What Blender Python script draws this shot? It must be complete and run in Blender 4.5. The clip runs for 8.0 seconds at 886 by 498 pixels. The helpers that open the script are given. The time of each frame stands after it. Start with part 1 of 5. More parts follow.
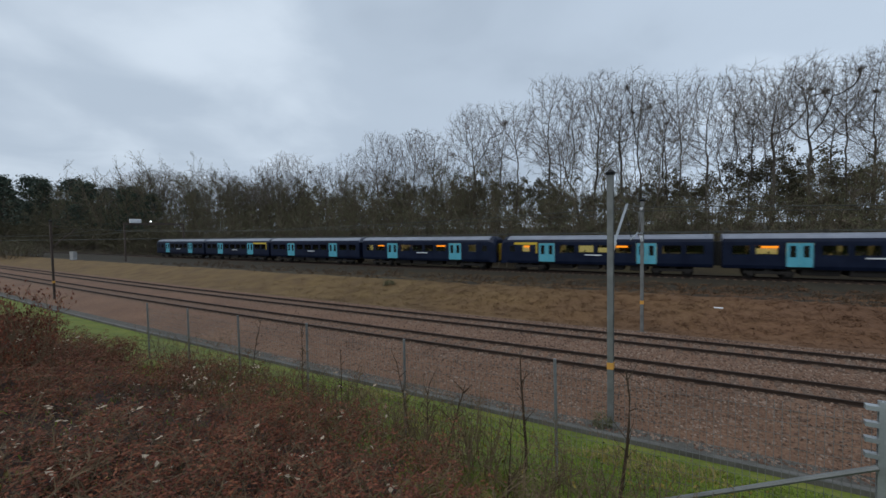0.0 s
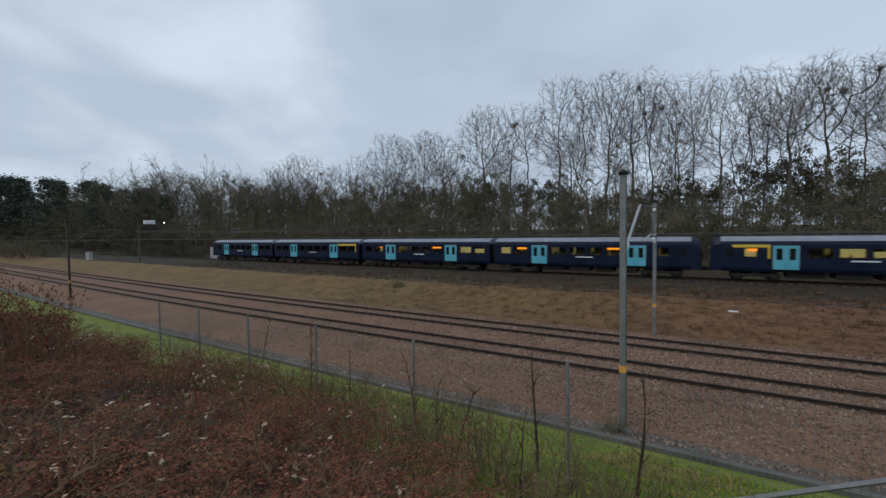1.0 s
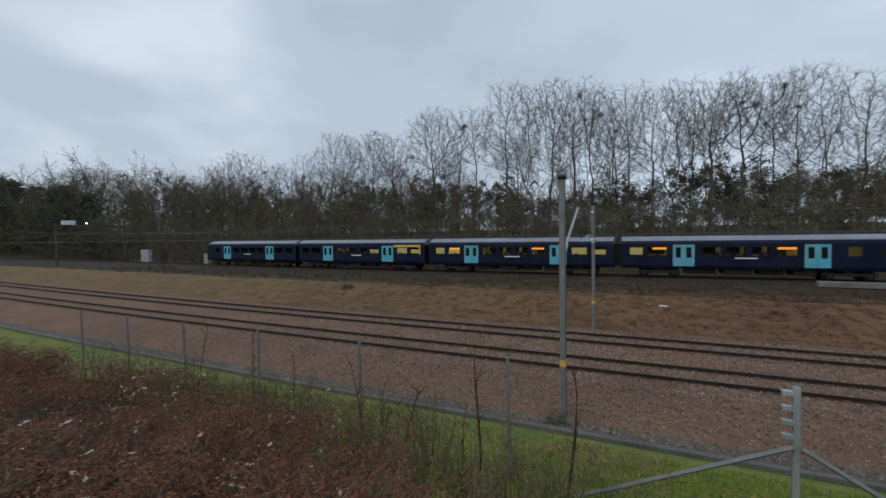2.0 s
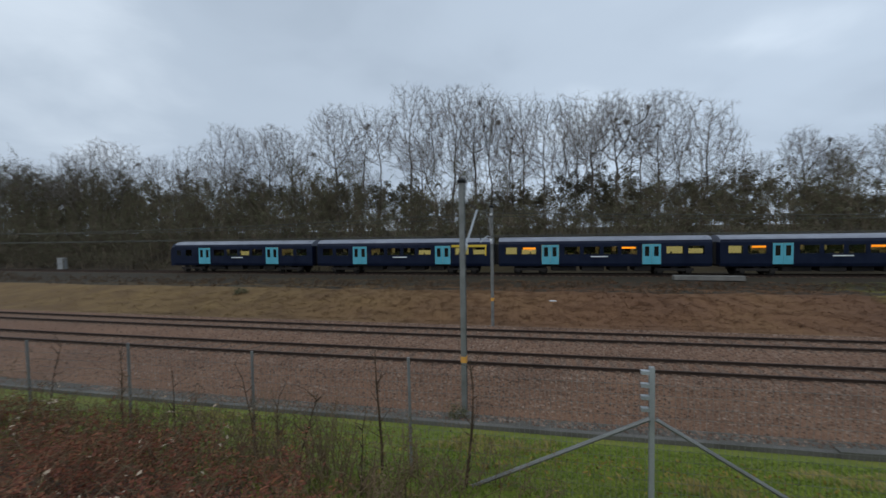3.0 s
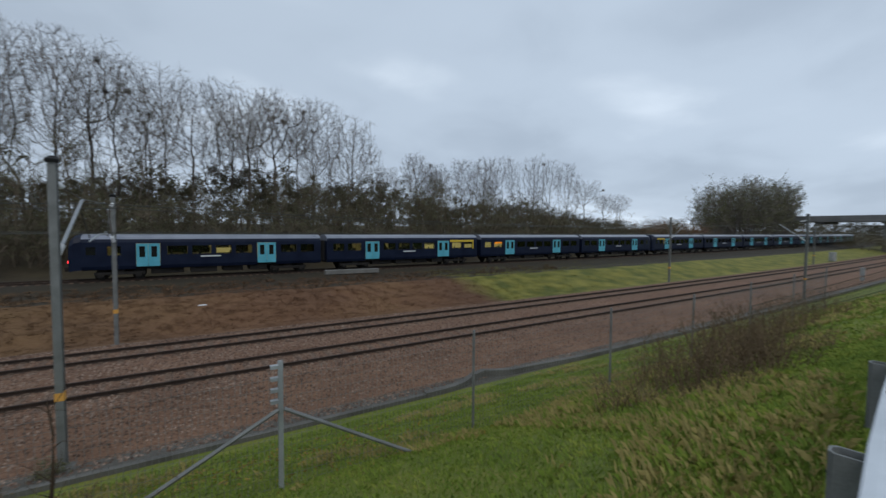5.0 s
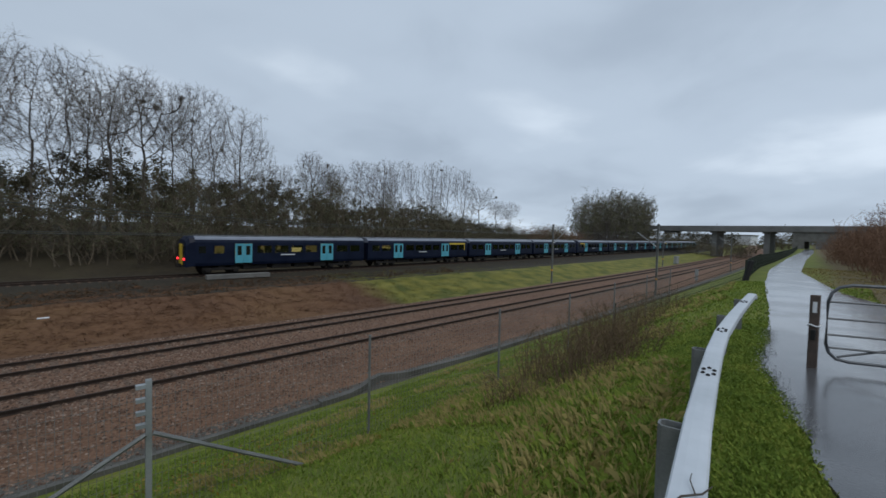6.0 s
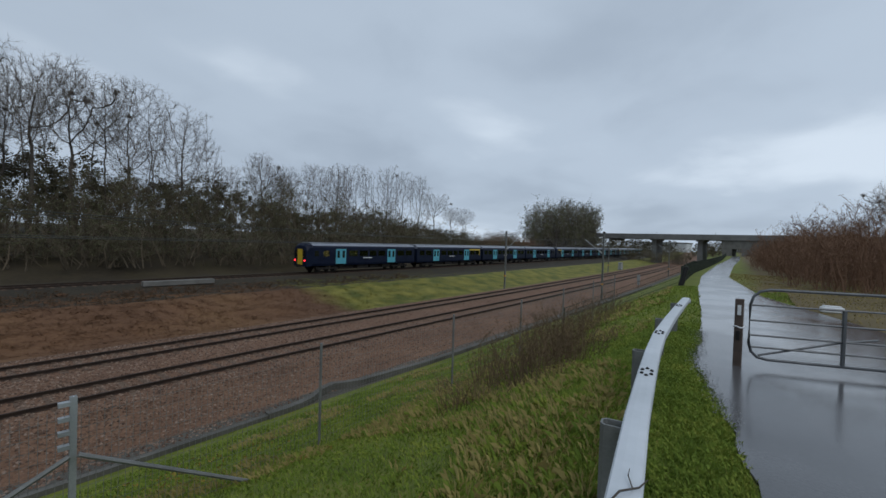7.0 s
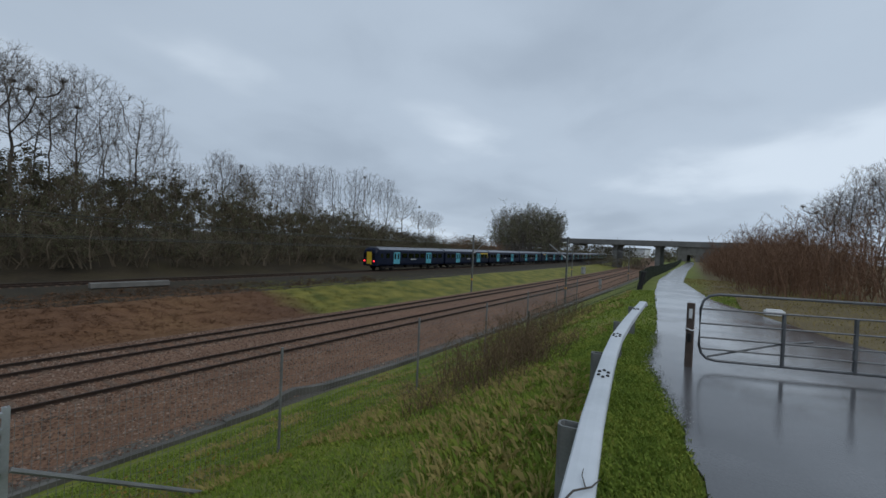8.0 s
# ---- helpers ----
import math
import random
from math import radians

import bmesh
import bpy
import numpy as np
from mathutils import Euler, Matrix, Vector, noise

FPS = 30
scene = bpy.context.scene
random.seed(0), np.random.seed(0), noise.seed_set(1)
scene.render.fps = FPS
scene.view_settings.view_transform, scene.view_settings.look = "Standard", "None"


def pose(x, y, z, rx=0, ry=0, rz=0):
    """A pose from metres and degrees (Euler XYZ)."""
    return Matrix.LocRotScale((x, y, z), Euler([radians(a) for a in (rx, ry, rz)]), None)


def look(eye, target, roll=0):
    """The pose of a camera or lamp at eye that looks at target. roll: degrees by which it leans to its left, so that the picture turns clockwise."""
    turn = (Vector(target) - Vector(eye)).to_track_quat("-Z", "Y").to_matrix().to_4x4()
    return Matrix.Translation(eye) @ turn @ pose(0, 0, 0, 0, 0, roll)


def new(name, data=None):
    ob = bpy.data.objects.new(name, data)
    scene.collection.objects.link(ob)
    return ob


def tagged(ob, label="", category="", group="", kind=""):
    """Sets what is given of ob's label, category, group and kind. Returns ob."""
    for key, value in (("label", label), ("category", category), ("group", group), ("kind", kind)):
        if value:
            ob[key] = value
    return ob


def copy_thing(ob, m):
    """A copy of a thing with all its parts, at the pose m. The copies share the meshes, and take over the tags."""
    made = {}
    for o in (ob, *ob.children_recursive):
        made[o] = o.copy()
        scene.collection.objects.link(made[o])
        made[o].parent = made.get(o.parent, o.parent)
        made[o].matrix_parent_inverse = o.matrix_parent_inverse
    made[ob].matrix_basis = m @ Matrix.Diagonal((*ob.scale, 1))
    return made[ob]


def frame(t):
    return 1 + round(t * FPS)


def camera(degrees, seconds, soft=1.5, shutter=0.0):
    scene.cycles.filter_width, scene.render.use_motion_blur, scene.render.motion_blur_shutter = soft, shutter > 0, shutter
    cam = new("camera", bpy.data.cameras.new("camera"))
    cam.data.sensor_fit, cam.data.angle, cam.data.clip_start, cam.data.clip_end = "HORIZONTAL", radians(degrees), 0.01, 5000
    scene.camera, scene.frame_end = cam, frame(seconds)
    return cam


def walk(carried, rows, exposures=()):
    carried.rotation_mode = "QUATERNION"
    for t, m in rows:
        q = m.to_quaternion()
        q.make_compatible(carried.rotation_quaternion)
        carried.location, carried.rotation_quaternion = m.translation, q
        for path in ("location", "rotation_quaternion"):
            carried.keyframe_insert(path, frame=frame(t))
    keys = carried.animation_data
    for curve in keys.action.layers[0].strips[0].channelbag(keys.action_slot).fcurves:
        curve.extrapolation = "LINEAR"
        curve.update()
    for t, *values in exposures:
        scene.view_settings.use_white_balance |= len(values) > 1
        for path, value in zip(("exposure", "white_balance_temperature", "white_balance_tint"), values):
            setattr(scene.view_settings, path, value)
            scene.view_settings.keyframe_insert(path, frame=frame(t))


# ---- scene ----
cam = camera(93.6, 8.0, soft=1.5, shutter=0.3)
walk(cam, [
    (0, pose(-0.237, 0.006, 5.282, 87.63, 0.98, 33.56)),
    (0.5, pose(-0.283, 0.050, 5.252, 87.75, 0.84, 34.77)),
    (1, pose(-0.301, 0.071, 5.226, 87.95, 0.81, 34.84)),
    (1.2, pose(-0.29, 0.065, 5.23, 87.95, 0.84, 34.10)),
    (2.3, pose(-0.09, -0.01, 5.283, 87.90, 1.03, 24.9)),
    (2.5, pose(-0.076, -0.015, 5.285, 87.90, 1.04, 22.45)),
    (3, pose(-0.039, -0.006, 5.291, 87.77, 0.90, 15.13)),
    (3.5, pose(0.000, 0.000, 5.300, 87.53, 0.75, 5.67)),
    (4, pose(0.135, -0.022, 5.300, 87.43, 0.26, -7.15)),
    (4.5, pose(0.265, -0.103, 5.319, 87.29, -0.16, -18.48)),
    (5, pose(0.376, -0.245, 5.366, 87.24, -0.53, -29.05)),
    (5.2, pose(0.395, -0.28, 5.38, 87.22, -0.68, -32.51)),
    (6.3, pose(0.356, -0.365, 5.415, 88.25, -1.68, -45.15)),
    (6.5, pose(0.356, -0.373, 5.418, 88.45, -1.77, -46.28)),
    (7, pose(0.354, -0.380, 5.422, 88.86, -1.92, -48.98)),
    (7.5, pose(0.368, -0.390, 5.420, 89.16, -2.21, -51.26)),
    (8, pose(0.372, -0.414, 5.432, 89.46, -2.63, -53.39)),
], exposures=[(0, 0.05), (3, 0.05), (4, 0.0), (5.2, -0.06), (6.3, -0.18), (8, -0.24)])

# ---- world and light: a heavy winter overcast ----
world = bpy.data.worlds.new("overcast_sky")
scene.world = world
world.use_nodes = True
wt = world.node_tree
wt.nodes.clear()


def wnode(kind, **values):
    n = wt.nodes.new(kind)
    for key, value in values.items():
        n.inputs[key].default_value = value
    return n


def wmath(op, a, b, c=1.05):
    n = wt.nodes.new("ShaderNodeMath")
    n.operation = op
    for k, s in enumerate((a, b, c)):
        if isinstance(s, (int, float)):
            n.inputs[k].default_value = s
        else:
            wt.links.new(s, n.inputs[k])
    return n.outputs[0]


w_coord = wt.nodes.new("ShaderNodeTexCoord")
w_sep = wt.nodes.new("ShaderNodeSeparateXYZ")
wt.links.new(w_coord.outputs["Generated"], w_sep.inputs[0])
up = wmath("ADD", wmath("MAXIMUM", w_sep.outputs[2], 0.0), 0.22)
w_comb = wt.nodes.new("ShaderNodeCombineXYZ")
wt.links.new(wmath("DIVIDE", w_sep.outputs[0], up), w_comb.inputs[0])
wt.links.new(wmath("DIVIDE", w_sep.outputs[1], up), w_comb.inputs[1])
cloud_big = wnode("ShaderNodeTexNoise", Scale=0.62, Detail=3.0, Roughness=0.45, Distortion=0.3)
cloud_small = wnode("ShaderNodeTexNoise", Scale=2.1, Detail=5.0, Roughness=0.5, Distortion=0.3)
for n in (cloud_big, cloud_small):
    wt.links.new(w_comb.outputs[0], n.inputs["Vector"])
cloud = wmath("ADD", wmath("MULTIPLY", cloud_big.outputs[0], 0.78), wmath("MULTIPLY", cloud_small.outputs[0], 0.22))
w_ramp = wt.nodes.new("ShaderNodeValToRGB")
w_ramp.color_ramp.interpolation = "EASE"
w_ramp.color_ramp.elements[0].position, w_ramp.color_ramp.elements[0].color = 0.36, (0.387, 0.467, 0.573, 1)
w_ramp.color_ramp.elements[1].position, w_ramp.color_ramp.elements[1].color = 0.66, (0.678, 0.778, 0.895, 1)
mid_cloud = w_ramp.color_ramp.elements.new(0.52)
mid_cloud.color = (0.484, 0.577, 0.695, 1)
wt.links.new(cloud, w_ramp.inputs[0])
w_sky = wt.nodes.new("ShaderNodeTexSky")
w_sky.sky_type, w_sky.sun_disc = "NISHITA", False
w_sky.sun_elevation, w_sky.sun_rotation = radians(38), radians(200)
w_mix = wt.nodes.new("ShaderNodeMix")
w_mix.data_type = "RGBA"
w_mix.inputs[0].default_value = 0.97
w_dim = wt.nodes.new("ShaderNodeVectorMath")
w_dim.operation = "SCALE"
w_dim.inputs["Scale"].default_value = 0.08
wt.links.new(w_sky.outputs[0], w_dim.inputs[0])
wt.links.new(w_dim.outputs[0], w_mix.inputs[6])
wt.links.new(w_ramp.outputs[0], w_mix.inputs[7])
w_back = wnode("ShaderNodeBackground", Strength=1.05)
wt.links.new(w_mix.outputs[2], w_back.inputs[0])
wt.links.new(wmath("MULTIPLY_ADD", w_sep.outputs[0], 0.12), w_back.inputs[1])
w_out = wt.nodes.new("ShaderNodeOutputWorld")
wt.links.new(w_back.outputs[0], w_out.inputs[0])

sun_data = bpy.data.lights.new("sun", "SUN")
sun_data.energy, sun_data.angle, sun_data.color = 0.85, radians(40), (1.0, 0.97, 0.93)
sun = new("sun", sun_data)
sun.matrix_world = look((0, 0, 0), (0.25, 0.65, -0.9))


# ---- materials ----
def surf(name, colors, scale=4.0, rough=0.8, bump=0.3, metal=0.0, detail=40.0, island=0.0, spec=0.4, stain=0.35, coords="Object", rough_var=0.1):
    """A surface whose colour wanders between colours at two scales, with fine relief."""
    m = bpy.data.materials.new(name)
    m.use_nodes = True
    nt = m.node_tree
    bsdf = nt.nodes["Principled BSDF"]
    tc = nt.nodes.new("ShaderNodeTexCoord")
    big = nt.nodes.new("ShaderNodeTexNoise")
    big.inputs["Scale"].default_value, big.inputs["Detail"].default_value = scale, 5
    fine = nt.nodes.new("ShaderNodeTexNoise")
    fine.inputs["Scale"].default_value, fine.inputs["Detail"].default_value = detail, 4
    nt.links.new(tc.outputs[coords], big.inputs["Vector"])
    nt.links.new(tc.outputs[coords], fine.inputs["Vector"])
    blend = nt.nodes.new("ShaderNodeMath")
    blend.operation = "MULTIPLY_ADD"
    nt.links.new(fine.outputs[0], blend.inputs[0])
    blend.inputs[1].default_value = stain
    nt.links.new(big.outputs[0], blend.inputs[2])
    value = blend.outputs[0]
    if island:
        geo = nt.nodes.new("ShaderNodeNewGeometry")
        more = nt.nodes.new("ShaderNodeMath")
        more.operation = "MULTIPLY_ADD"
        nt.links.new(geo.outputs["Random Per Island"], more.inputs[0])
        more.inputs[1].default_value = island
        nt.links.new(value, more.inputs[2])
        value = more.outputs[0]
    span = nt.nodes.new("ShaderNodeMapRange")
    span.inputs["From Min"].default_value = 0.38
    span.inputs["From Max"].default_value = 0.62 + stain + island
    nt.links.new(value, span.inputs["Value"])
    ramp = nt.nodes.new("ShaderNodeValToRGB")
    el = ramp.color_ramp.elements
    el[0].color, el[1].color = (*colors[0], 1), (*colors[-1], 1)
    for k, c in enumerate(colors[1:-1]):
        el.new((k + 1) / (len(colors) - 1)).color = (*c, 1)
    nt.links.new(span.outputs[0], ramp.inputs[0])
    nt.links.new(ramp.outputs[0], bsdf.inputs["Base Color"])
    rr = nt.nodes.new("ShaderNodeMapRange")
    rr.inputs["To Min"].default_value, rr.inputs["To Max"].default_value = max(0.02, rough - rough_var), min(1, rough + rough_var)
    nt.links.new(big.outputs[0], rr.inputs["Value"])
    nt.links.new(rr.outputs[0], bsdf.inputs["Roughness"])
    bsdf.inputs["Metallic"].default_value = metal
    bsdf.inputs["Specular IOR Level"].default_value = spec
    if bump:
        bp = nt.nodes.new("ShaderNodeBump")
        bp.inputs["Strength"].default_value, bp.inputs["Distance"].default_value = bump, 0.05
        nt.links.new(fine.outputs[0], bp.inputs["Height"])
        nt.links.new(bp.outputs[0], bsdf.inputs["Normal"])
    return m


def glow(name, color, strength):
    m = bpy.data.materials.new(name)
    m.use_nodes = True
    b = m.node_tree.nodes["Principled BSDF"]
    b.inputs["Base Color"].default_value = (*color, 1)
    b.inputs["Emission Color"].default_value = (*color, 1)
    b.inputs["Emission Strength"].default_value = strength
    return m


def clear_glass(name, tint, density):
    """Thin tinted pane: part see-through, part mirror."""
    m = bpy.data.materials.new(name)
    m.use_nodes = True
    nt = m.node_tree
    nt.nodes.clear()
    out = nt.nodes.new("ShaderNodeOutputMaterial")
    tr = nt.nodes.new("ShaderNodeBsdfTransparent")
    tr.inputs[0].default_value = (*[c * (1 - density) for c in tint], 1)
    gl = nt.nodes.new("ShaderNodeBsdfGlossy")
    gl.inputs["Roughness"].default_value = 0.03
    mix = nt.nodes.new("ShaderNodeMixShader")
    fr = nt.nodes.new("ShaderNodeFresnel")
    fr.inputs[0].default_value = 1.5
    nt.links.new(fr.outputs[0], mix.inputs[0])
    nt.links.new(tr.outputs[0], mix.inputs[1])
    nt.links.new(gl.outputs[0], mix.inputs[2])
    nt.links.new(mix.outputs[0], out.inputs[0])
    return m


M_NAVY = surf("navy_train_paint", [(0.004, 0.007, 0.02), (0.007, 0.012, 0.03), (0.011, 0.017, 0.038)], 0.7, 0.38, 0.02, spec=0.16, stain=0.2)
# Roof grey made paler and glossier to hold the sky's reflection.
M_ROOF = surf("weathered_roof_sky_sheen", [(0.15, 0.165, 0.205), (0.24, 0.26, 0.31)], 0.8, 0.32, 0.03, spec=0.6)
M_TEAL = surf("light_blue_door_paint", [(0.075, 0.33, 0.42), (0.11, 0.42, 0.52)], 1.2, 0.4, 0.02)
M_YELLOW = surf("yellow_stripe_paint", [(0.55, 0.38, 0.03), (0.68, 0.48, 0.05)], 1.5, 0.4, 0.02)
M_UNDER = surf("grimy_underframe", [(0.008, 0.007, 0.006), (0.025, 0.021, 0.018)], 2.0, 0.85, 0.3)
M_GREYWHITE = surf("dirty_white_paint", [(0.22, 0.23, 0.23), (0.38, 0.39, 0.39)], 1.5, 0.6, 0.05)
M_WHITE = surf("white_paint", [(0.6, 0.62, 0.64), (0.78, 0.8, 0.82)], 2.0, 0.5, 0.03)
M_CREAM = surf("saloon_lining", [(0.42, 0.36, 0.22), (0.55, 0.47, 0.3)], 2.0, 0.6, 0.02)
M_SEAT = surf("seat_moquette", [(0.02, 0.025, 0.06), (0.05, 0.05, 0.09)], 6.0, 0.9, 0.1)
M_PANE = clear_glass("tinted_train_glass", (0.85, 0.92, 0.95), 0.45)
M_DARKPANE = surf("dark_glazing", [(0.006, 0.007, 0.009), (0.012, 0.013, 0.016)], 1.0, 0.08, 0.0, spec=0.5, rough_var=0.03)
M_TUBE = glow("saloon_light", (1.0, 0.80, 0.42), 9.0)
# Self-glowing colour in place of lamplight seen inside the windows.
M_LIT = glow("saloon_window_glow", (1.0, 0.74, 0.26), 1.0)
M_AMBER = glow("amber_display", (1.0, 0.27, 0.015), 5.0)
M_RED = glow("red_tail_light", (1.0, 0.03, 0.04), 4.0)
# Rust brown, darkened further to include the shadow along each rail.
M_RAILHEAD = surf("rusty_rail_steel_shadowed", [(0.018, 0.011, 0.008), (0.05, 0.03, 0.02)], 3.0, 0.7, 0.2)
M_SLEEPER = surf("concrete_sleeper", [(0.08, 0.05, 0.034), (0.16, 0.11, 0.078)], 2.0, 0.9, 0.3)
M_BALLAST = surf("brown_ballast", [(0.036, 0.018, 0.010), (0.152, 0.080, 0.046), (0.31, 0.186, 0.117)], 0.35, 0.85, 1.0, detail=13.0, stain=1.6)
M_CESS = surf("damp_grey_cess_gravel", [(0.03, 0.028, 0.024), (0.085, 0.078, 0.066), (0.17, 0.155, 0.135)], 0.5, 0.9, 1.0, detail=12.0, stain=1.3)
M_DARKBALLAST = surf("dark_oily_ballast", [(0.016, 0.013, 0.008), (0.046, 0.036, 0.02)], 0.6, 0.9, 0.8, detail=9.0, stain=0.6)
M_CONCRETE = surf("weathered_concrete", [(0.10, 0.097, 0.09), (0.21, 0.205, 0.19)], 0.8, 0.85, 0.3, detail=12)
M_TROUGH = surf("damp_trough_concrete", [(0.06, 0.057, 0.05), (0.155, 0.15, 0.135)], 0.9, 0.85, 0.4, detail=7)
# Concrete grey lightened so its colour carries the distance haze.
M_BRIDGE = surf("hazed_grey_bridge_concrete", [(0.12, 0.12, 0.118), (0.22, 0.22, 0.215)], 0.3, 0.85, 0.3, detail=4)
M_GALV = surf("galvanised_steel", [(0.26, 0.28, 0.29), (0.42, 0.45, 0.47)], 2.0, 0.45, 0.05, metal=0.35)
M_DULLGALV = surf("dull_galvanised_steel", [(0.13, 0.135, 0.13), (0.24, 0.25, 0.245)], 3.0, 0.6, 0.1, metal=0.3)
M_WIRE = surf("copper_wire", [(0.035, 0.04, 0.036), (0.07, 0.075, 0.066)], 1.0, 0.6, 0.0)
M_BARK = surf("grey_brown_bark", [(0.034, 0.029, 0.024), (0.08, 0.067, 0.055), (0.12, 0.105, 0.083)], 0.5, 0.95, 0.6, detail=8)
M_TWIG = surf("winter_twigs", [(0.115, 0.1, 0.086), (0.22, 0.19, 0.165)], 0.3, 0.95, 0.0, detail=3)
M_CONIFER = surf("dark_conifer_needles", [(0.022, 0.036, 0.026), (0.042, 0.06, 0.042), (0.07, 0.09, 0.06)], 0.3, 0.8, 0.0, island=0.5, detail=2)
M_IVY = surf("dark_evergreen_leaves", [(0.066, 0.066, 0.036), (0.122, 0.12, 0.062), (0.19, 0.182, 0.09)], 0.3, 0.8, 0.0, island=0.5, detail=2)
M_DEADLEAF = surf("red_brown_bramble_leaves", [(0.042, 0.011, 0.006), (0.105, 0.026, 0.013), (0.18, 0.054, 0.023), (0.27, 0.125, 0.055)], 0.8, 0.8, 0.0, island=0.8, detail=5)
M_HEDGE = surf("dark_hedge_wood", [(0.075, 0.06, 0.04), (0.16, 0.125, 0.086)], 0.3, 0.95, 0.0, detail=3)
M_DEADSCRUB = surf("dead_brown_scrub", [(0.0372, 0.02062, 0.01116), (0.0868, 0.04883, 0.02418), (0.124, 0.07595, 0.03348)], 0.4, 0.95, 0.0, island=0.5, detail=3)
M_DEEPWOOD = surf("deep_wood_growth", [(0.06, 0.054, 0.031), (0.115, 0.1, 0.056)], 0.2, 0.95, 0.0, island=0.5, detail=2)
M_PALELEAF = surf("pale_dry_leaves", [(0.30, 0.22, 0.15), (0.48, 0.40, 0.30)], 2.0, 0.8, 0.0, island=0.6)
M_HAW = surf("red_brown_hawthorn_twigs", [(0.1087, 0.0588, 0.0364), (0.203, 0.1162, 0.0728), (0.2755, 0.175, 0.1105)], 0.25, 0.95, 0.0, island=0.5, detail=3)
M_STEM = surf("dry_weed_stems", [(0.085, 0.057, 0.032), (0.18, 0.128, 0.07)], 1.0, 0.95, 0.0, island=0.5, detail=5)
M_DOCK = surf("dark_brown_weed_stems", [(0.03, 0.019, 0.011), (0.075, 0.048, 0.027)], 2.0, 0.95, 0.2, detail=9)
M_STRAW = surf("dry_grass", [(0.21, 0.175, 0.055), (0.42, 0.35, 0.13)], 1.0, 0.95, 0.0, island=0.6, detail=5)
M_GRASS = surf("green_grass_blades", [(0.07, 0.115, 0.016), (0.165, 0.24, 0.03), (0.33, 0.34, 0.065)], 1.6, 0.8, 0.0, island=0.5, detail=4)
M_VERGE = surf("dull_verge_grass", [(0.13, 0.105, 0.035), (0.24, 0.19, 0.065), (0.34, 0.26, 0.10)], 0.6, 0.95, 0.0, island=0.5, detail=4)
M_FENCEWIRE = surf("dark_green_fence_wire", [(0.018, 0.026, 0.018), (0.035, 0.045, 0.032)], 2.0, 0.6, 0.0)
M_RUST = surf("rusty_brown_post", [(0.05, 0.038, 0.032), (0.11, 0.08, 0.065)], 5.0, 0.75, 0.2)
M_GATE = surf("worn_galvanised_gate", [(0.07, 0.075, 0.08), (0.17, 0.18, 0.19)], 4.0, 0.45, 0.1, metal=0.5)
M_ORANGE = surf("orange_marker_paint", [(0.55, 0.26, 0.05), (0.7, 0.36, 0.08)], 3.0, 0.6, 0.05)
M_BLACK = surf("black_rubber", [(0.006, 0.006, 0.006), (0.014, 0.014, 0.014)], 3.0, 0.7, 0.1)


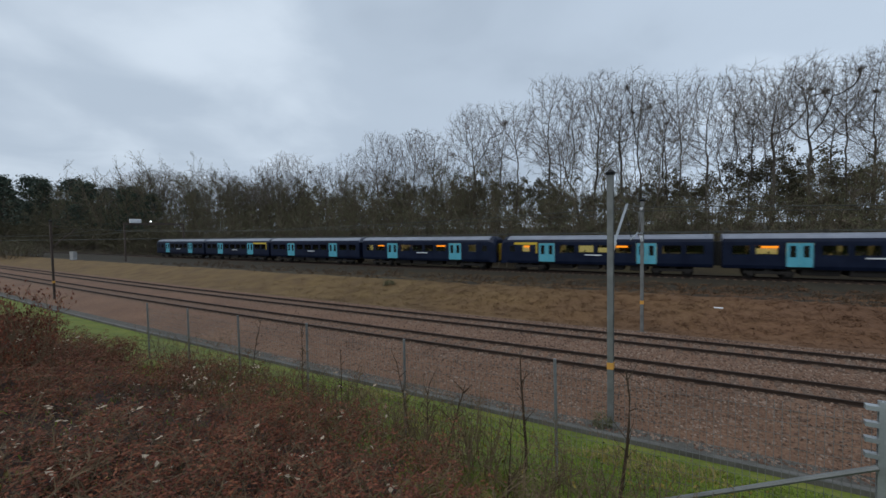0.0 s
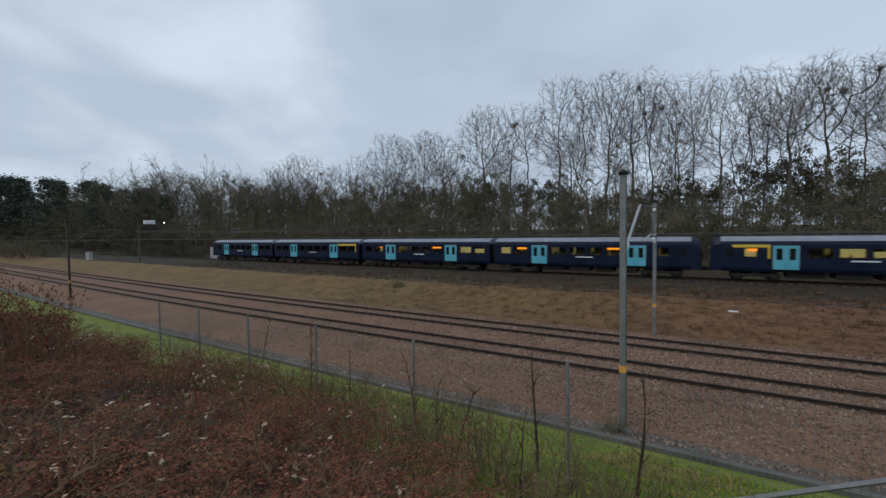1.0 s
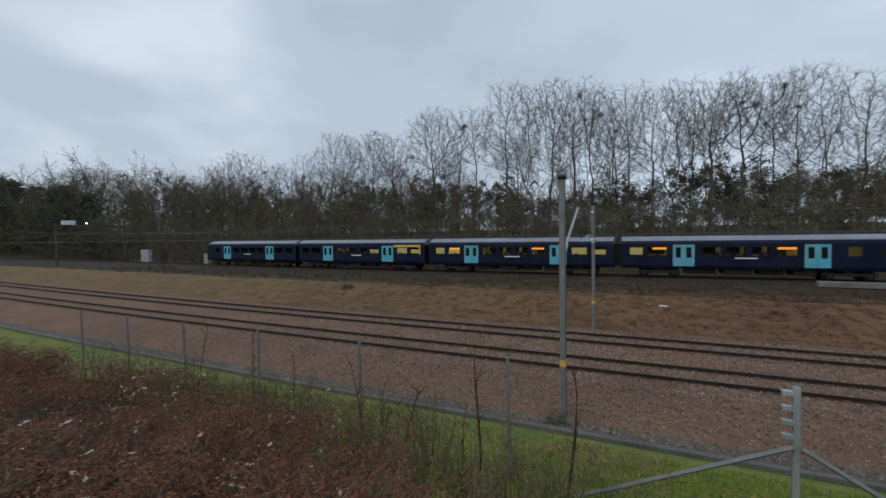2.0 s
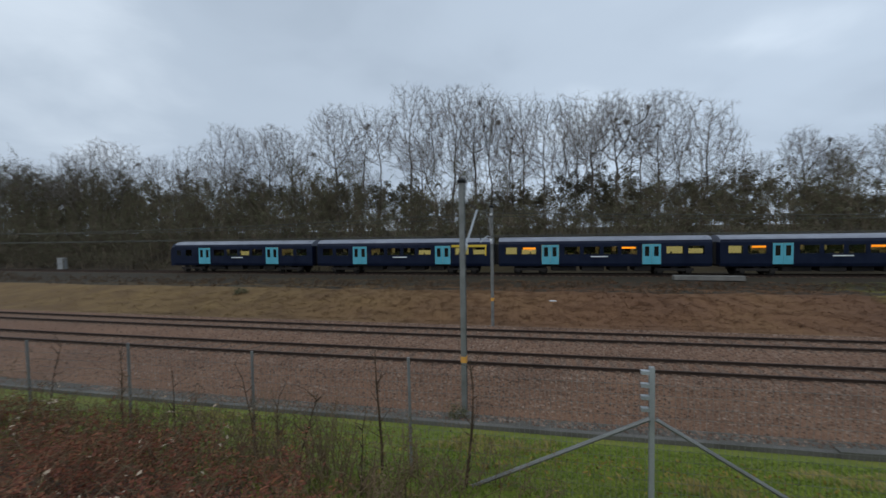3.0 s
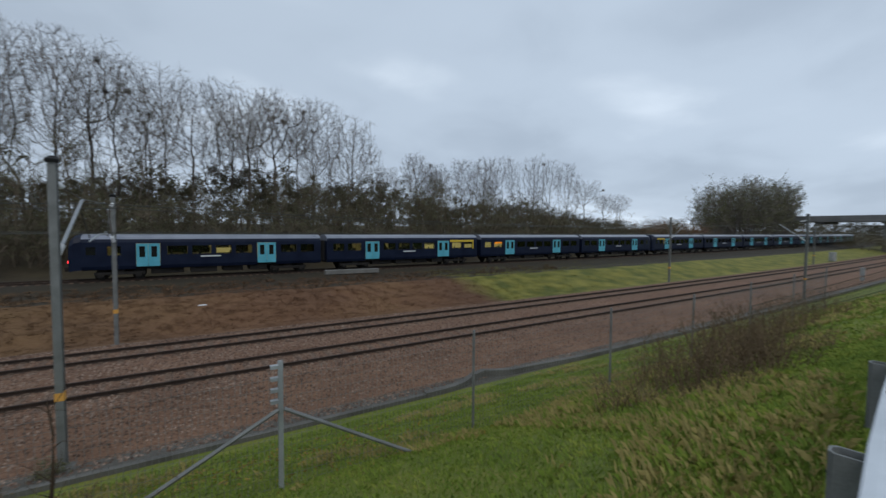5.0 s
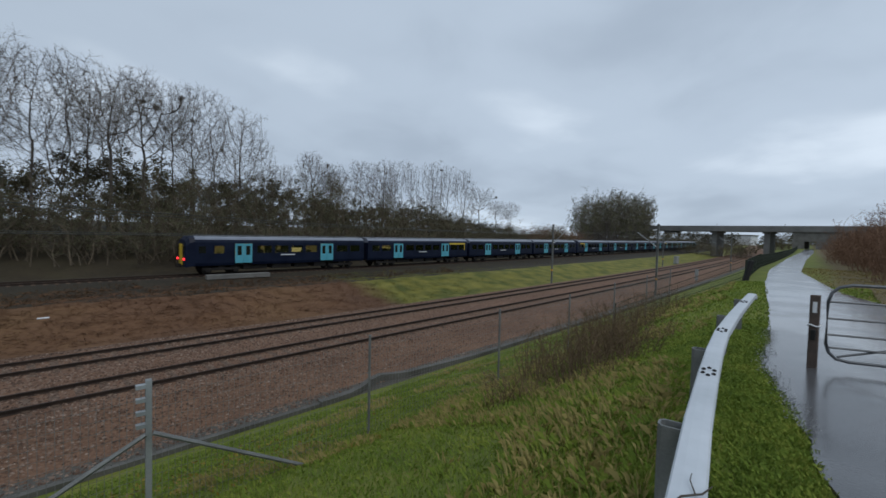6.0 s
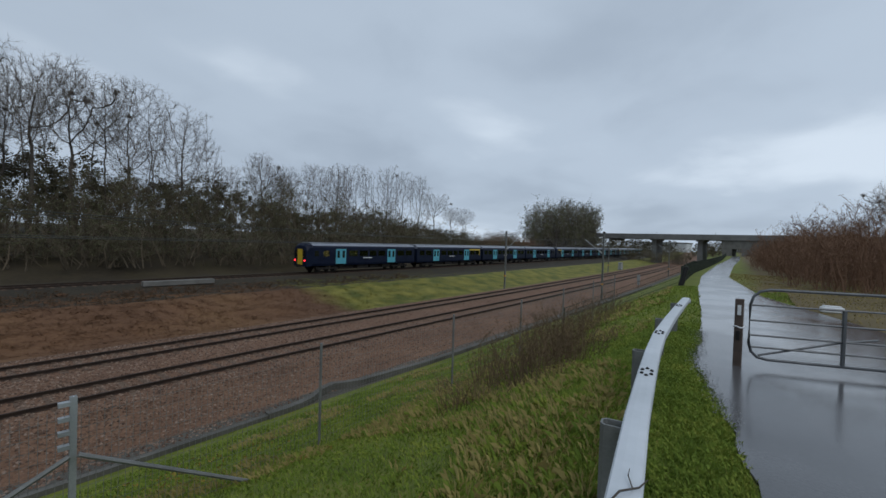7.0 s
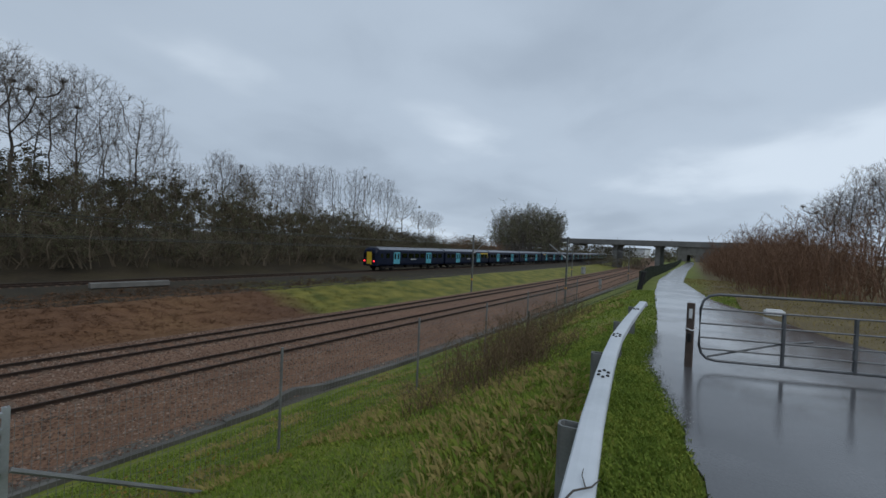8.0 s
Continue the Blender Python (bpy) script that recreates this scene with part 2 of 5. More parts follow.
def bank_material():
    """Cutting bank: dead brown growth, turning to short green grass further along the line."""
    m = surf("bank_growth", [(0.074, 0.033, 0.016), (0.135, 0.065, 0.029), (0.205, 0.118, 0.049)], 0.12, 0.95, 0.8, detail=5.0, stain=0.6)
    nt = m.node_tree
    bsdf = nt.nodes["Principled BSDF"]
    brown = bsdf.inputs["Base Color"].links[0].from_socket
    tc = nt.nodes.new("ShaderNodeTexCoord")
    sep = nt.nodes.new("ShaderNodeSeparateXYZ")
    nt.links.new(tc.outputs["Object"], sep.inputs[0])
    wob = nt.nodes.new("ShaderNodeTexNoise")
    wob.inputs["Scale"].default_value = 0.25
    nt.links.new(tc.outputs["Object"], wob.inputs["Vector"])
    add = nt.nodes.new("ShaderNodeMath")
    add.operation = "MULTIPLY_ADD"
    nt.links.new(wob.outputs[0], add.inputs[0])
    add.inputs[1].default_value = 5.0
    nt.links.new(sep.outputs[0], add.inputs[2])
    edge = nt.nodes.new("ShaderNodeMapRange")
    edge.inputs["From Min"].default_value, edge.inputs["From Max"].default_value = 22.5, 25.5
    nt.links.new(add.outputs[0], edge.inputs["Value"])
    green = nt.nodes.new("ShaderNodeValToRGB")
    green.color_ramp.elements[0].color, green.color_ramp.elements[1].color = (0.08, 0.092, 0.012, 1), (0.20, 0.18, 0.03, 1)
    green.color_ramp.elements[0].position, green.color_ramp.elements[1].position = 0.35, 0.65
    nz = nt.nodes.new("ShaderNodeTexNoise")
    nz.inputs["Scale"].default_value, nz.inputs["Detail"].default_value = 0.5, 8
    nt.links.new(tc.outputs["Object"], nz.inputs["Vector"])
    nt.links.new(nz.outputs[0], green.inputs[0])
    west = nt.nodes.new("ShaderNodeMapRange")
    west.inputs["From Min"].default_value, west.inputs["From Max"].default_value = 4.0, -22.0
    west.inputs["To Max"].default_value = 0.65
    nt.links.new(add.outputs[0], west.inputs["Value"])
    olive = nt.nodes.new("ShaderNodeValToRGB")
    olive.color_ramp.elements[0].color, olive.color_ramp.elements[1].color = (0.10, 0.066, 0.024, 1), (0.175, 0.12, 0.042, 1)
    olive.color_ramp.elements[0].position, olive.color_ramp.elements[1].position = 0.35, 0.65
    nt.links.new(nz.outputs[0], olive.inputs[0])
    dry = nt.nodes.new("ShaderNodeMix")
    dry.data_type = "RGBA"
    nt.links.new(west.outputs[0], dry.inputs[0])
    nt.links.new(brown, dry.inputs[6])
    nt.links.new(olive.outputs[0], dry.inputs[7])
    mix = nt.nodes.new("ShaderNodeMix")
    mix.data_type = "RGBA"
    nt.links.new(edge.outputs[0], mix.inputs[0])
    nt.links.new(dry.outputs[2], mix.inputs[6])
    nt.links.new(green.outputs[0], mix.inputs[7])
    nt.links.new(mix.outputs[2], bsdf.inputs["Base Color"])
    return m


M_BANK = bank_material()


def turf_material():
    """Winter turf, brown with dead leaves under the brambles and beside the hawthorns."""
    m = surf("winter_turf", [(0.052, 0.068, 0.011), (0.125, 0.155, 0.021), (0.24, 0.205, 0.048)], 0.7, 0.95, 0.8, detail=9.0, stain=0.7)
    nt = m.node_tree
    bsdf = nt.nodes["Principled BSDF"]
    green = bsdf.inputs["Base Color"].links[0].from_socket

    def calc(op, p, q, r=None):
        n = nt.nodes.new("ShaderNodeMath")
        n.operation = op
        for k, s in enumerate((p, q, r)):
            if isinstance(s, (int, float)):
                n.inputs[k].default_value = s
            elif s is not None:
                nt.links.new(s, n.inputs[k])
        return n.outputs[0]

    tc = nt.nodes.new("ShaderNodeTexCoord")
    sep = nt.nodes.new("ShaderNodeSeparateXYZ")
    nt.links.new(tc.outputs["Object"], sep.inputs[0])
    wob = nt.nodes.new("ShaderNodeTexNoise")
    wob.inputs["Scale"].default_value, wob.inputs["Detail"].default_value = 0.8, 4
    nt.links.new(tc.outputs["Object"], wob.inputs["Vector"])
    x, y = sep.outputs[0], sep.outputs[1]
    w = calc("MULTIPLY", wob.outputs[0], 2.6)

    def soft(value, lo, hi):
        n = nt.nodes.new("ShaderNodeMapRange")
        n.inputs["From Min"].default_value, n.inputs["From Max"].default_value = lo, hi
        nt.links.new(value, n.inputs["Value"])
        return n.outputs[0]

    left = calc("MULTIPLY", soft(calc("SUBTRACT", w, x), 3.3, 4.3), soft(calc("SUBTRACT", w, y), -3.6, -2.6))
    right = calc("MULTIPLY", soft(calc("ADD", w, x), 13.5, 16.0), soft(calc("SUBTRACT", calc("MULTIPLY_ADD", x, 0.1, w), y), 2.0, 3.2))
    brown = nt.nodes.new("ShaderNodeValToRGB")
    brown.color_ramp.elements[0].color, brown.color_ramp.elements[1].color = (0.06, 0.043, 0.02, 1), (0.18, 0.14, 0.06, 1)
    nt.links.new(wob.outputs[0], brown.inputs[0])
    litter = nt.nodes.new("ShaderNodeMix")
    litter.data_type = "RGBA"
    nt.links.new(left, litter.inputs[0])
    nt.links.new(brown.outputs[0], litter.inputs[6])
    litter.inputs[7].default_value = (0.03, 0.014, 0.008, 1)
    mix = nt.nodes.new("ShaderNodeMix")
    mix.data_type = "RGBA"
    nt.links.new(calc("MAXIMUM", left, right), mix.inputs[0])
    nt.links.new(green, mix.inputs[6])
    nt.links.new(litter.outputs[2], mix.inputs[7])
    nt.links.new(mix.outputs[2], bsdf.inputs["Base Color"])
    return m


M_TURF = turf_material()
M_SCRUBFLOOR = surf("woodland_floor", [(0.02, 0.015, 0.009), (0.045, 0.034, 0.018), (0.06, 0.05, 0.022)], 0.2, 0.95, 0.6, detail=3)


def wet_path_material():
    """Tarmac under a film of rain, puddled in patches."""
    m = surf("wet_tarmac", [(0.05, 0.05, 0.052), (0.10, 0.10, 0.105)], 0.9, 0.3, 0.12, detail=30, spec=0.5)
    nt = m.node_tree
    bsdf = nt.nodes["Principled BSDF"]
    tc = nt.nodes.new("ShaderNodeTexCoord")
    nz = nt.nodes.new("ShaderNodeTexNoise")
    nz.inputs["Scale"].default_value, nz.inputs["Detail"].default_value = 0.45, 5
    nt.links.new(tc.outputs["Object"], nz.inputs["Vector"])
    mr = nt.nodes.new("ShaderNodeMapRange")
    mr.inputs["From Min"].default_value, mr.inputs["From Max"].default_value = 0.42, 0.55
    mr.inputs["To Min"].default_value, mr.inputs["To Max"].default_value = 0.08, 0.22
    nt.links.new(nz.outputs[0], mr.inputs["Value"])
    nt.links.new(mr.outputs[0], bsdf.inputs["Roughness"])
    for n in nt.nodes:
        if n.type == "BUMP":
            n.inputs["Strength"].default_value = 0.04
    bsdf.inputs["Coat Weight"].default_value = 0.3
    bsdf.inputs["Coat Roughness"].default_value = 0.14
    bsdf.inputs["Coat IOR"].default_value = 1.5
    return m


M_PATH = wet_path_material()


# ---- mesh helpers ----
def box(bm, x0, x1, y0, y1, z0, z1, m=None):
    vs = [bm.verts.new(p) for p in ((x0, y0, z0), (x1, y0, z0), (x1, y1, z0), (x0, y1, z0), (x0, y0, z1), (x1, y0, z1), (x1, y1, z1), (x0, y1, z1))]
    if m is not None:
        for v in vs:
            v.co = m @ v.co
    for f in ((0, 3, 2, 1), (4, 5, 6, 7), (0, 1, 5, 4), (1, 2, 6, 5), (2, 3, 7, 6), (3, 0, 4, 7)):
        bm.faces.new([vs[k] for k in f])
    return bm


def tube(bm, pts, radii, sides=8, caps=True):
    """A tube along points; radii is one number or one for each point."""
    pts = [Vector(p) for p in pts]
    if isinstance(radii, (int, float)):
        radii = [radii] * len(pts)
    rings = []
    for k, p in enumerate(pts):
        way = (pts[min(k + 1, len(pts) - 1)] - pts[max(k - 1, 0)]).normalized()
        side = way.cross(Vector((0, 0, 1)))
        if side.length < 0.05:
            side = way.cross(Vector((0, 1, 0)))
        side.normalize()
        other = way.cross(side)
        rings.append([bm.verts.new(p + radii[k] * (math.cos(a) * side + math.sin(a) * other)) for a in (2 * math.pi * j / sides for j in range(sides))])
    for a, b in zip(rings, rings[1:]):
        for j in range(sides):
            bm.faces.new((a[j], a[(j + 1) % sides], b[(j + 1) % sides], b[j]))
    if caps:
        bm.faces.new(rings[0][::-1])
        bm.faces.new(rings[-1])
    return bm


def loft(bm, rings, closed=True, caps=True):
    """Joins rings of points into a skin."""
    made = [[bm.verts.new(p) for p in r] for r in rings]
    n = len(made[0])
    for a, b in zip(made, made[1:]):
        for j in range(n if closed else n - 1):
            bm.faces.new((a[j], a[(j + 1) % n], b[(j + 1) % n], b[j]))
    if caps and closed:
        bm.faces.new(made[0][::-1])
        bm.faces.new(made[-1])
    return bm


def bevelled(bm, width=0.01):
    bmesh.ops.bevel(bm, geom=list(bm.edges), offset=width, segments=1, affect="EDGES", clamp_overlap=True)
    return bm


def mesh_of(bm, name, mats, smooth=False):
    bmesh.ops.recalc_face_normals(bm, faces=bm.faces)
    me = bpy.data.meshes.new(name)
    bm.to_mesh(me)
    bm.free()
    for m in mats if isinstance(mats, (list, tuple)) else [mats]:
        me.materials.append(m)
    if smooth:
        me.shade_smooth()
    return me


def part(name, bm, mats, parent=None, label="", smooth=False, at=None):
    """Links a bmesh, or a mesh shared with others, as one object."""
    me = bm if isinstance(bm, bpy.types.Mesh) else mesh_of(bm, name, mats, smooth)
    ob = new(name, me)
    if parent is not None:
        ob.parent = parent
    if at is not None:
        ob.matrix_basis = at
    return tagged(ob, label) if label else ob


def thing(name, label, category, at=None, group="", kind=""):
    ob = new(name)
    ob.empty_display_size = 0.2
    if at is not None:
        ob.matrix_basis = at
    return tagged(ob, label, category, group, kind)


def bmnew():
    return bmesh.new()


# ---- plan: the line bends gently away to the far side; v is the distance across it ----
def bend(x):
    if x < -60:
        return bend(-60) + (x + 60) * 0.0055
    if x < 0:
        return 0.06 * x + x * x / 2200
    if x > 300:
        return bend(300) + (x - 300) * 0.18
    return 0.06 * x + x * x / 5000


def verge_shift(x):
    """How far the path's edge draws towards the railway."""
    k = min(1, max(0, (x - 6) / 34))
    return 2.7 * k * k * (3 - 2 * k)


PROFILE_V = [-900, -30, -6, 0.3, 1.5, 6.1, 10.6, 11.6, 13.2, 15.5, 23.9, 25.6, 27, 33, 34.5, 38, 41.3, 42.7, 46.2, 49, 54, 62, 80, 200, 900]
PROFILE_Z = [3.2, 3.4, 3.42, 3.45, 3.35, 1.45, -0.25, -0.5, -0.52, -0.15, -0.15, -0.55, -0.5, 0.5, 0.5, 0.25, 0.55, 0.73, 0.73, 0.6, 1.9, 3.2, 5.5, 7, 8]


PATH_X = [-40, -3, 4.5, 6.5, 8.7, 11, 15, 23.4, 36.8, 64, 114, 170]
PATH_L = [-7, -1.9, -0.2, 0.3, 1.0, 1.3, 1.9, 3.4, 5.4, 8.1, 12.4, 18]
PATH_R = [-15, -10, -8.5, -7.5, -6.3, -4.9, -2.3, 1.0, 3.7, 6.3, 10.4, 15.8]


def on_path(x, y, margin=0.0):
    return np.interp(x, PATH_X, PATH_R) - margin < y < np.interp(x, PATH_X, PATH_L) + margin


def ground_z(x, y):
    v = y - bend(x)
    if v < 11.5:
        v -= verge_shift(x) * min(1, max(0, (11.5 - v) / 8.5))
    z = float(np.interp(v, PROFILE_V, PROFILE_Z))
    if on_path(x, y, 0.9):
        return min(z, 3.42)
    if v < 11 or 26 < v < 41 or v > 48:
        amp = 0.05 if v < 11 else 0.14
        z += amp * noise.noise((x * 0.45, y * 0.45, 0)) + amp * 0.5 * noise.noise((x * 1.3, y * 1.3, 4))
    return z


def build_ground():
    xs = np.concatenate([np.arange(-900, -160, 60), np.arange(-160, -24, 4), np.arange(-24, 32, 0.7), np.arange(32, 160, 4), np.arange(160, 960, 60)])
    vs = np.concatenate([np.arange(-900, -60, 80), np.arange(-60, -8, 4), np.arange(-8, 14, 0.5), np.arange(14, 50, 0.8), np.arange(50, 80, 3), np.arange(80, 1000, 80)])
    verts = [(x, bend(x) + v, ground_z(x, bend(x) + v)) for x in xs for v in vs]
    nv = len(vs)
    faces, slots = [], []
    for i in range(len(xs) - 1):
        for j in range(nv - 1):
            a = i * nv + j
            faces.append((a, a + nv, a + nv + 1, a + 1))
            v = (vs[j] + vs[j + 1]) / 2
            slots.append(0 if v < 11.8 else 5 if v < 13.0 else 1 if v < 25.4 else 2 if v < 34.2 else 3 if v < 47.5 else 4)
    me = bpy.data.meshes.new("ground")
    me.from_pydata(verts, [], faces)
    for m in (M_TURF, M_BALLAST, M_BANK, M_DARKBALLAST, M_SCRUBFLOOR, M_CESS):
        me.materials.append(m)
    me.polygons.foreach_set("material_index", slots)
    me.shade_smooth()
    return tagged(new("ground", me), "grassy slope, brown ballast and bare cutting banks", "ground", kind="structure")


build_ground()


def strip(bm, x0, x1, step, section, close=True):
    """Sweeps a section of (v, z) pairs along the line."""
    rings = []
    x = x0
    while x <= x1 + 1e-6:
        rings.append([(x, bend(x) + v, z) for v, z in section])
        x += step
    return loft(bm, rings, close)


# ---- railway ----
def rail_section(v, top):
    return [(v - 0.07, top - 0.16), (v + 0.07, top - 0.16), (v + 0.07, top - 0.145), (v + 0.012, top - 0.12), (v + 0.012, top - 0.045), (v + 0.036, top - 0.03), (v + 0.036, top),
            (v - 0.036, top), (v - 0.036, top - 0.03), (v - 0.012, top - 0.045), (v - 0.012, top - 0.12), (v - 0.07, top - 0.145)]


def build_track(label, v_mid, top, x0, x1):
    t = thing("railway_track", label, "track", group="tracks", kind="structure")
    for side in (-0.752, 0.752):
        part("rail", strip(bmnew(), x0, x1, 4, rail_section(v_mid + side, top)), M_RAILHEAD, t)
    bm = bmnew()
    x = max(x0, -120)
    while x < min(x1, 150):
        m = Matrix.Translation((x, bend(x) + v_mid, 0)) @ Matrix.Rotation(math.atan(0.06 + x / 2500), 4, "Z")
        box(bm, -0.13, 0.13, -1.25, 1.25, top - 0.26, top - 0.146, m)
        for side in (-0.752, 0.752):
            box(bm, -0.08, 0.08, side - 0.16, side + 0.16, top - 0.15, top - 0.12, m)
        x += 0.65
    tagged(part("sleepers", bm, M_SLEEPER, t, "concrete sleepers with rail clips"), kind="stuff")
    return t


build_track("rusty-sided rails on concrete sleepers in brown ballast", 17.55, 0.0, -300, 300)
build_track("rusty-sided rails on concrete sleepers in brown ballast", 21.85, 0.0, -300, 300)
build_track("rails of the third-rail line in dark dirty ballast", 44.4, 0.9, -300, 400)


# ---- the passenger train ----
CAR, BODY = 20.4, 19.75
W, Z_SILL, Z_WIN0, Z_WIN1, Z_HEAD = 1.4, 1.0, 2.05, 2.80, 3.12
DOORS = (-4.75, 4.65)
DOOR_HALF = 0.85


def roof_ring(x, scale=1.0, drop=0.0):
    ring = [(x, -W * scale, Z_HEAD - drop)]
    for k in range(1, 10):
        a = math.pi * k / 10
        ring.append((x, -W * scale * math.cos(a) ** 1 if abs(math.cos(a)) > 1e-6 else 0, Z_HEAD - drop + 0.66 * math.sin(a) ** 0.8))
    ring.append((x, W * scale, Z_HEAD - drop))
    return ring


def window_list(cab_end):
    """Stretches of glazing along one car: x from, x to."""
    left = [(-9.2, -8.0), (-7.6, -6.1)]
    right = [(5.95, 7.45), (7.85, 9.2)]
    if cab_end < 0:
        left = [(-7.5, -6.6)]
    if cab_end > 0:
        right = [(6.5, 7.4)]
    return left + [(-3.4, -1.9), (-1.55, -0.05), (0.3, 1.6), (1.95, 3.35)] + right


def make_car(label, cab_end=0, yellow=None, lit=(), displays=(), lamps=False):
    """One 20 m carriage; its length runs along x, rail level is z 0."""
    car = thing("railway_carriage", label, "train carriage", group="carriages of the train")
    wins = window_list(cab_end)
    h = BODY / 2
    x_lo = -h + (0.75 if cab_end < 0 else 0)
    x_hi = h - (0.75 if cab_end > 0 else 0)
    body = bmnew()
    for s in (-1, 1):
        y0, y1 = (s * W, s * (W - 0.07)) if s < 0 else (s * (W - 0.07), s * W)
        edges = [x_lo, DOORS[0] - DOOR_HALF, DOORS[0] + DOOR_HALF, DOORS[1] - DOOR_HALF, DOORS[1] + DOOR_HALF, x_hi]
        for a, b in ((edges[0], edges[1]), (edges[2], edges[3]), (edges[4], edges[5])):
            loft(body, [[(x, y, z) for y, z in ((s * (W - 0.10), Z_SILL - 0.12), (s * W, Z_SILL + 0.15), (s * W, Z_WIN0), (s * (W - 0.07), Z_WIN0), (s * (W - 0.07), Z_SILL + 0.1), (s * (W - 0.17), Z_SILL - 0.12))] for x in (a, b)])
            cuts = [a] + [q for w in wins if a < w[0] < b for q in w] + [b]
            for p, q in zip(cuts[::2], cuts[1::2]):
                box(body, p, q, y0, y1, Z_WIN0, Z_WIN1)
            box(body, a, b, y0, y1, Z_WIN1, Z_HEAD)
        for d in DOORS:
            box(body, d - DOOR_HALF, d + DOOR_HALF, y0, y1, 3.02, Z_HEAD)
    for x, cab in ((x_lo, cab_end < 0), (x_hi, cab_end > 0)):
        if not cab:
            e = 0.06 if x < 0 else -0.06
            box(body, min(x, x + e), max(x, x + e), -W + 0.07, W - 0.07, Z_SILL, Z_HEAD)
    part("body", body, M_NAVY, car)
    rings = [roof_ring(x) for x in np.linspace(x_lo, x_hi, 7)]
    roof = loft(bmnew(), rings)
    for f in roof.faces:
        f.material_index = 1 if f.calc_center_median().z < Z_HEAD + 0.22 else 0
    part("roof", roof, [M_ROOF, M_NAVY], car, "grey weathered roof with sky sheen in its colour and navy shoulders")
    part("saloon_floor", box(bmnew(), x_lo + 0.07, x_hi - 0.07, -W + 0.08, W - 0.08, 1.06, 1.14), M_SEAT, car)
    part("saloon_ceiling", box(bmnew(), x_lo + 0.07, x_hi - 0.07, -W + 0.08, W - 0.08, 3.05, 3.09), M_CREAM, car)
    part("ceiling_light", box(bmnew(), -8.0, 8.0, -0.12, 0.12, 3.0, 3.04), M_TUBE, car, "warm lit ceiling strip")
    lining = bmnew()
    box(lining, x_lo + 0.07, x_hi - 0.07, W - 0.11, W - 0.08, 1.15, Z_WIN0)
    box(lining, x_lo + 0.07, x_hi - 0.07, W - 0.11, W - 0.08, Z_WIN1, 3.05)
    cuts = [x_lo + 0.07] + [q for w in wins for q in w] + [x_hi - 0.07]
    for p, q in zip(cuts[::2], cuts[1::2]):
        box(lining, p, q, W - 0.11, W - 0.08, Z_WIN0, Z_WIN1)
    part("saloon_lining", lining, M_CREAM, car, "cream inside lining under warm light")
    seat = bmnew()
    box(seat, -0.22, 0.22, -0.5, 0.5, 1.15, 1.58)
    box(seat, -0.26, -0.14, -0.5, 0.5, 1.5, 2.3)
    bevelled(seat, 0.03)
    seat_mesh = mesh_of(seat, "seat", M_SEAT)
    for x in (-7.6, -6.5, -2.9, -1.9, -0.7, 0.5, 1.7, 2.8, 6.6, 7.7):
        if (cab_end < 0 and x < -6.2) or (cab_end > 0 and x > 6.2):
            continue
        for y in (-0.82, 0.82):
            part("seat", seat_mesh, None, car, at=pose(x, y, 0))
    for s in (-1, 1):
        for k, (a, b) in enumerate(wins):
            w = part("window", box(bmnew(), a, b, min(s * (W - 0.045), s * (W - 0.02)), max(s * (W - 0.045), s * (W - 0.02)), Z_WIN0, Z_WIN1), M_PANE, car)
            if k in lit and s < 0:
                # Glowing panel stands in for the bright saloon behind this pane.
                part("window_glow", box(bmnew(), a + 0.06, b - 0.06, -W + 0.16, -W + 0.18, Z_WIN0 + 0.06, Z_WIN1 - 0.04 - 0.2 * (k % 2)), M_LIT, w, "glowing panel in place of the lit saloon behind the window")
        for d in DOORS:
            for leaf in (-1, 1):
                x0, x1 = (d - DOOR_HALF + 0.03, d - 0.012) if leaf < 0 else (d + 0.012, d + DOOR_HALF - 0.03)
                y0, y1 = (min(s * (W - 0.035), s * (W + 0.012)), max(s * (W - 0.035), s * (W + 0.012)))
                bm = bmnew()
                xa, xb = x0 + 0.2, x1 - 0.2
                box(bm, x0, xa, y0, y1, 1.08, 3.0)
                box(bm, xb, x1, y0, y1, 1.08, 3.0)
                box(bm, xa, xb, y0, y1, 1.08, 1.85)
                box(bm, xa, xb, y0, y1, 2.78, 3.0)
                door = part("door", bm, M_TEAL, car, "light blue sliding door leaf")
                part("door_window", box(bmnew(), xa, xb, y0 + 0.012, y1 - 0.012, 1.85, 2.78), M_DARKPANE, door)
    if yellow:
        part("first_class_stripe", box(bmnew(), yellow[0], yellow[1], -W - 0.012, -W, Z_WIN1 + 0.055, Z_HEAD - 0.02), M_YELLOW, car, "yellow stripe above the windows")
        part("yellow_upright", box(bmnew(), yellow[1] - 0.16, yellow[1] - 0.02, -W - 0.012, -W, 1.95, Z_WIN1 + 0.05), M_YELLOW, car)
    for x in displays:
        bm = box(bmnew(), x - 0.62, x + 0.62, -W + 0.08, -W + 0.12, 2.58, 2.76)
        part("destination_display", bm, M_AMBER, car, "glowing amber destination display")
    part("lettering", box(bmnew(), -0.9, 0.7, -W - 0.006, -W, 1.78, 1.88), M_WHITE, car, "pale unreadable lettering bar")
    gear = bmnew()
    for a, b, y in ((-4.6, -2.2, 0.95), (-1.7, 0.4, 1.1), (0.9, 2.6, 0.9), (3.2, 4.7, 1.05)):
        box(gear, a, b, -y, y, 0.38, 0.98)
    box(gear, x_lo, x_hi, -1.0, 1.0, 0.82, 1.05)
    part("underframe", bevelled(gear, 0.03), M_UNDER, car, "grimy underframe equipment boxes")
    wheel_bm = bmnew()
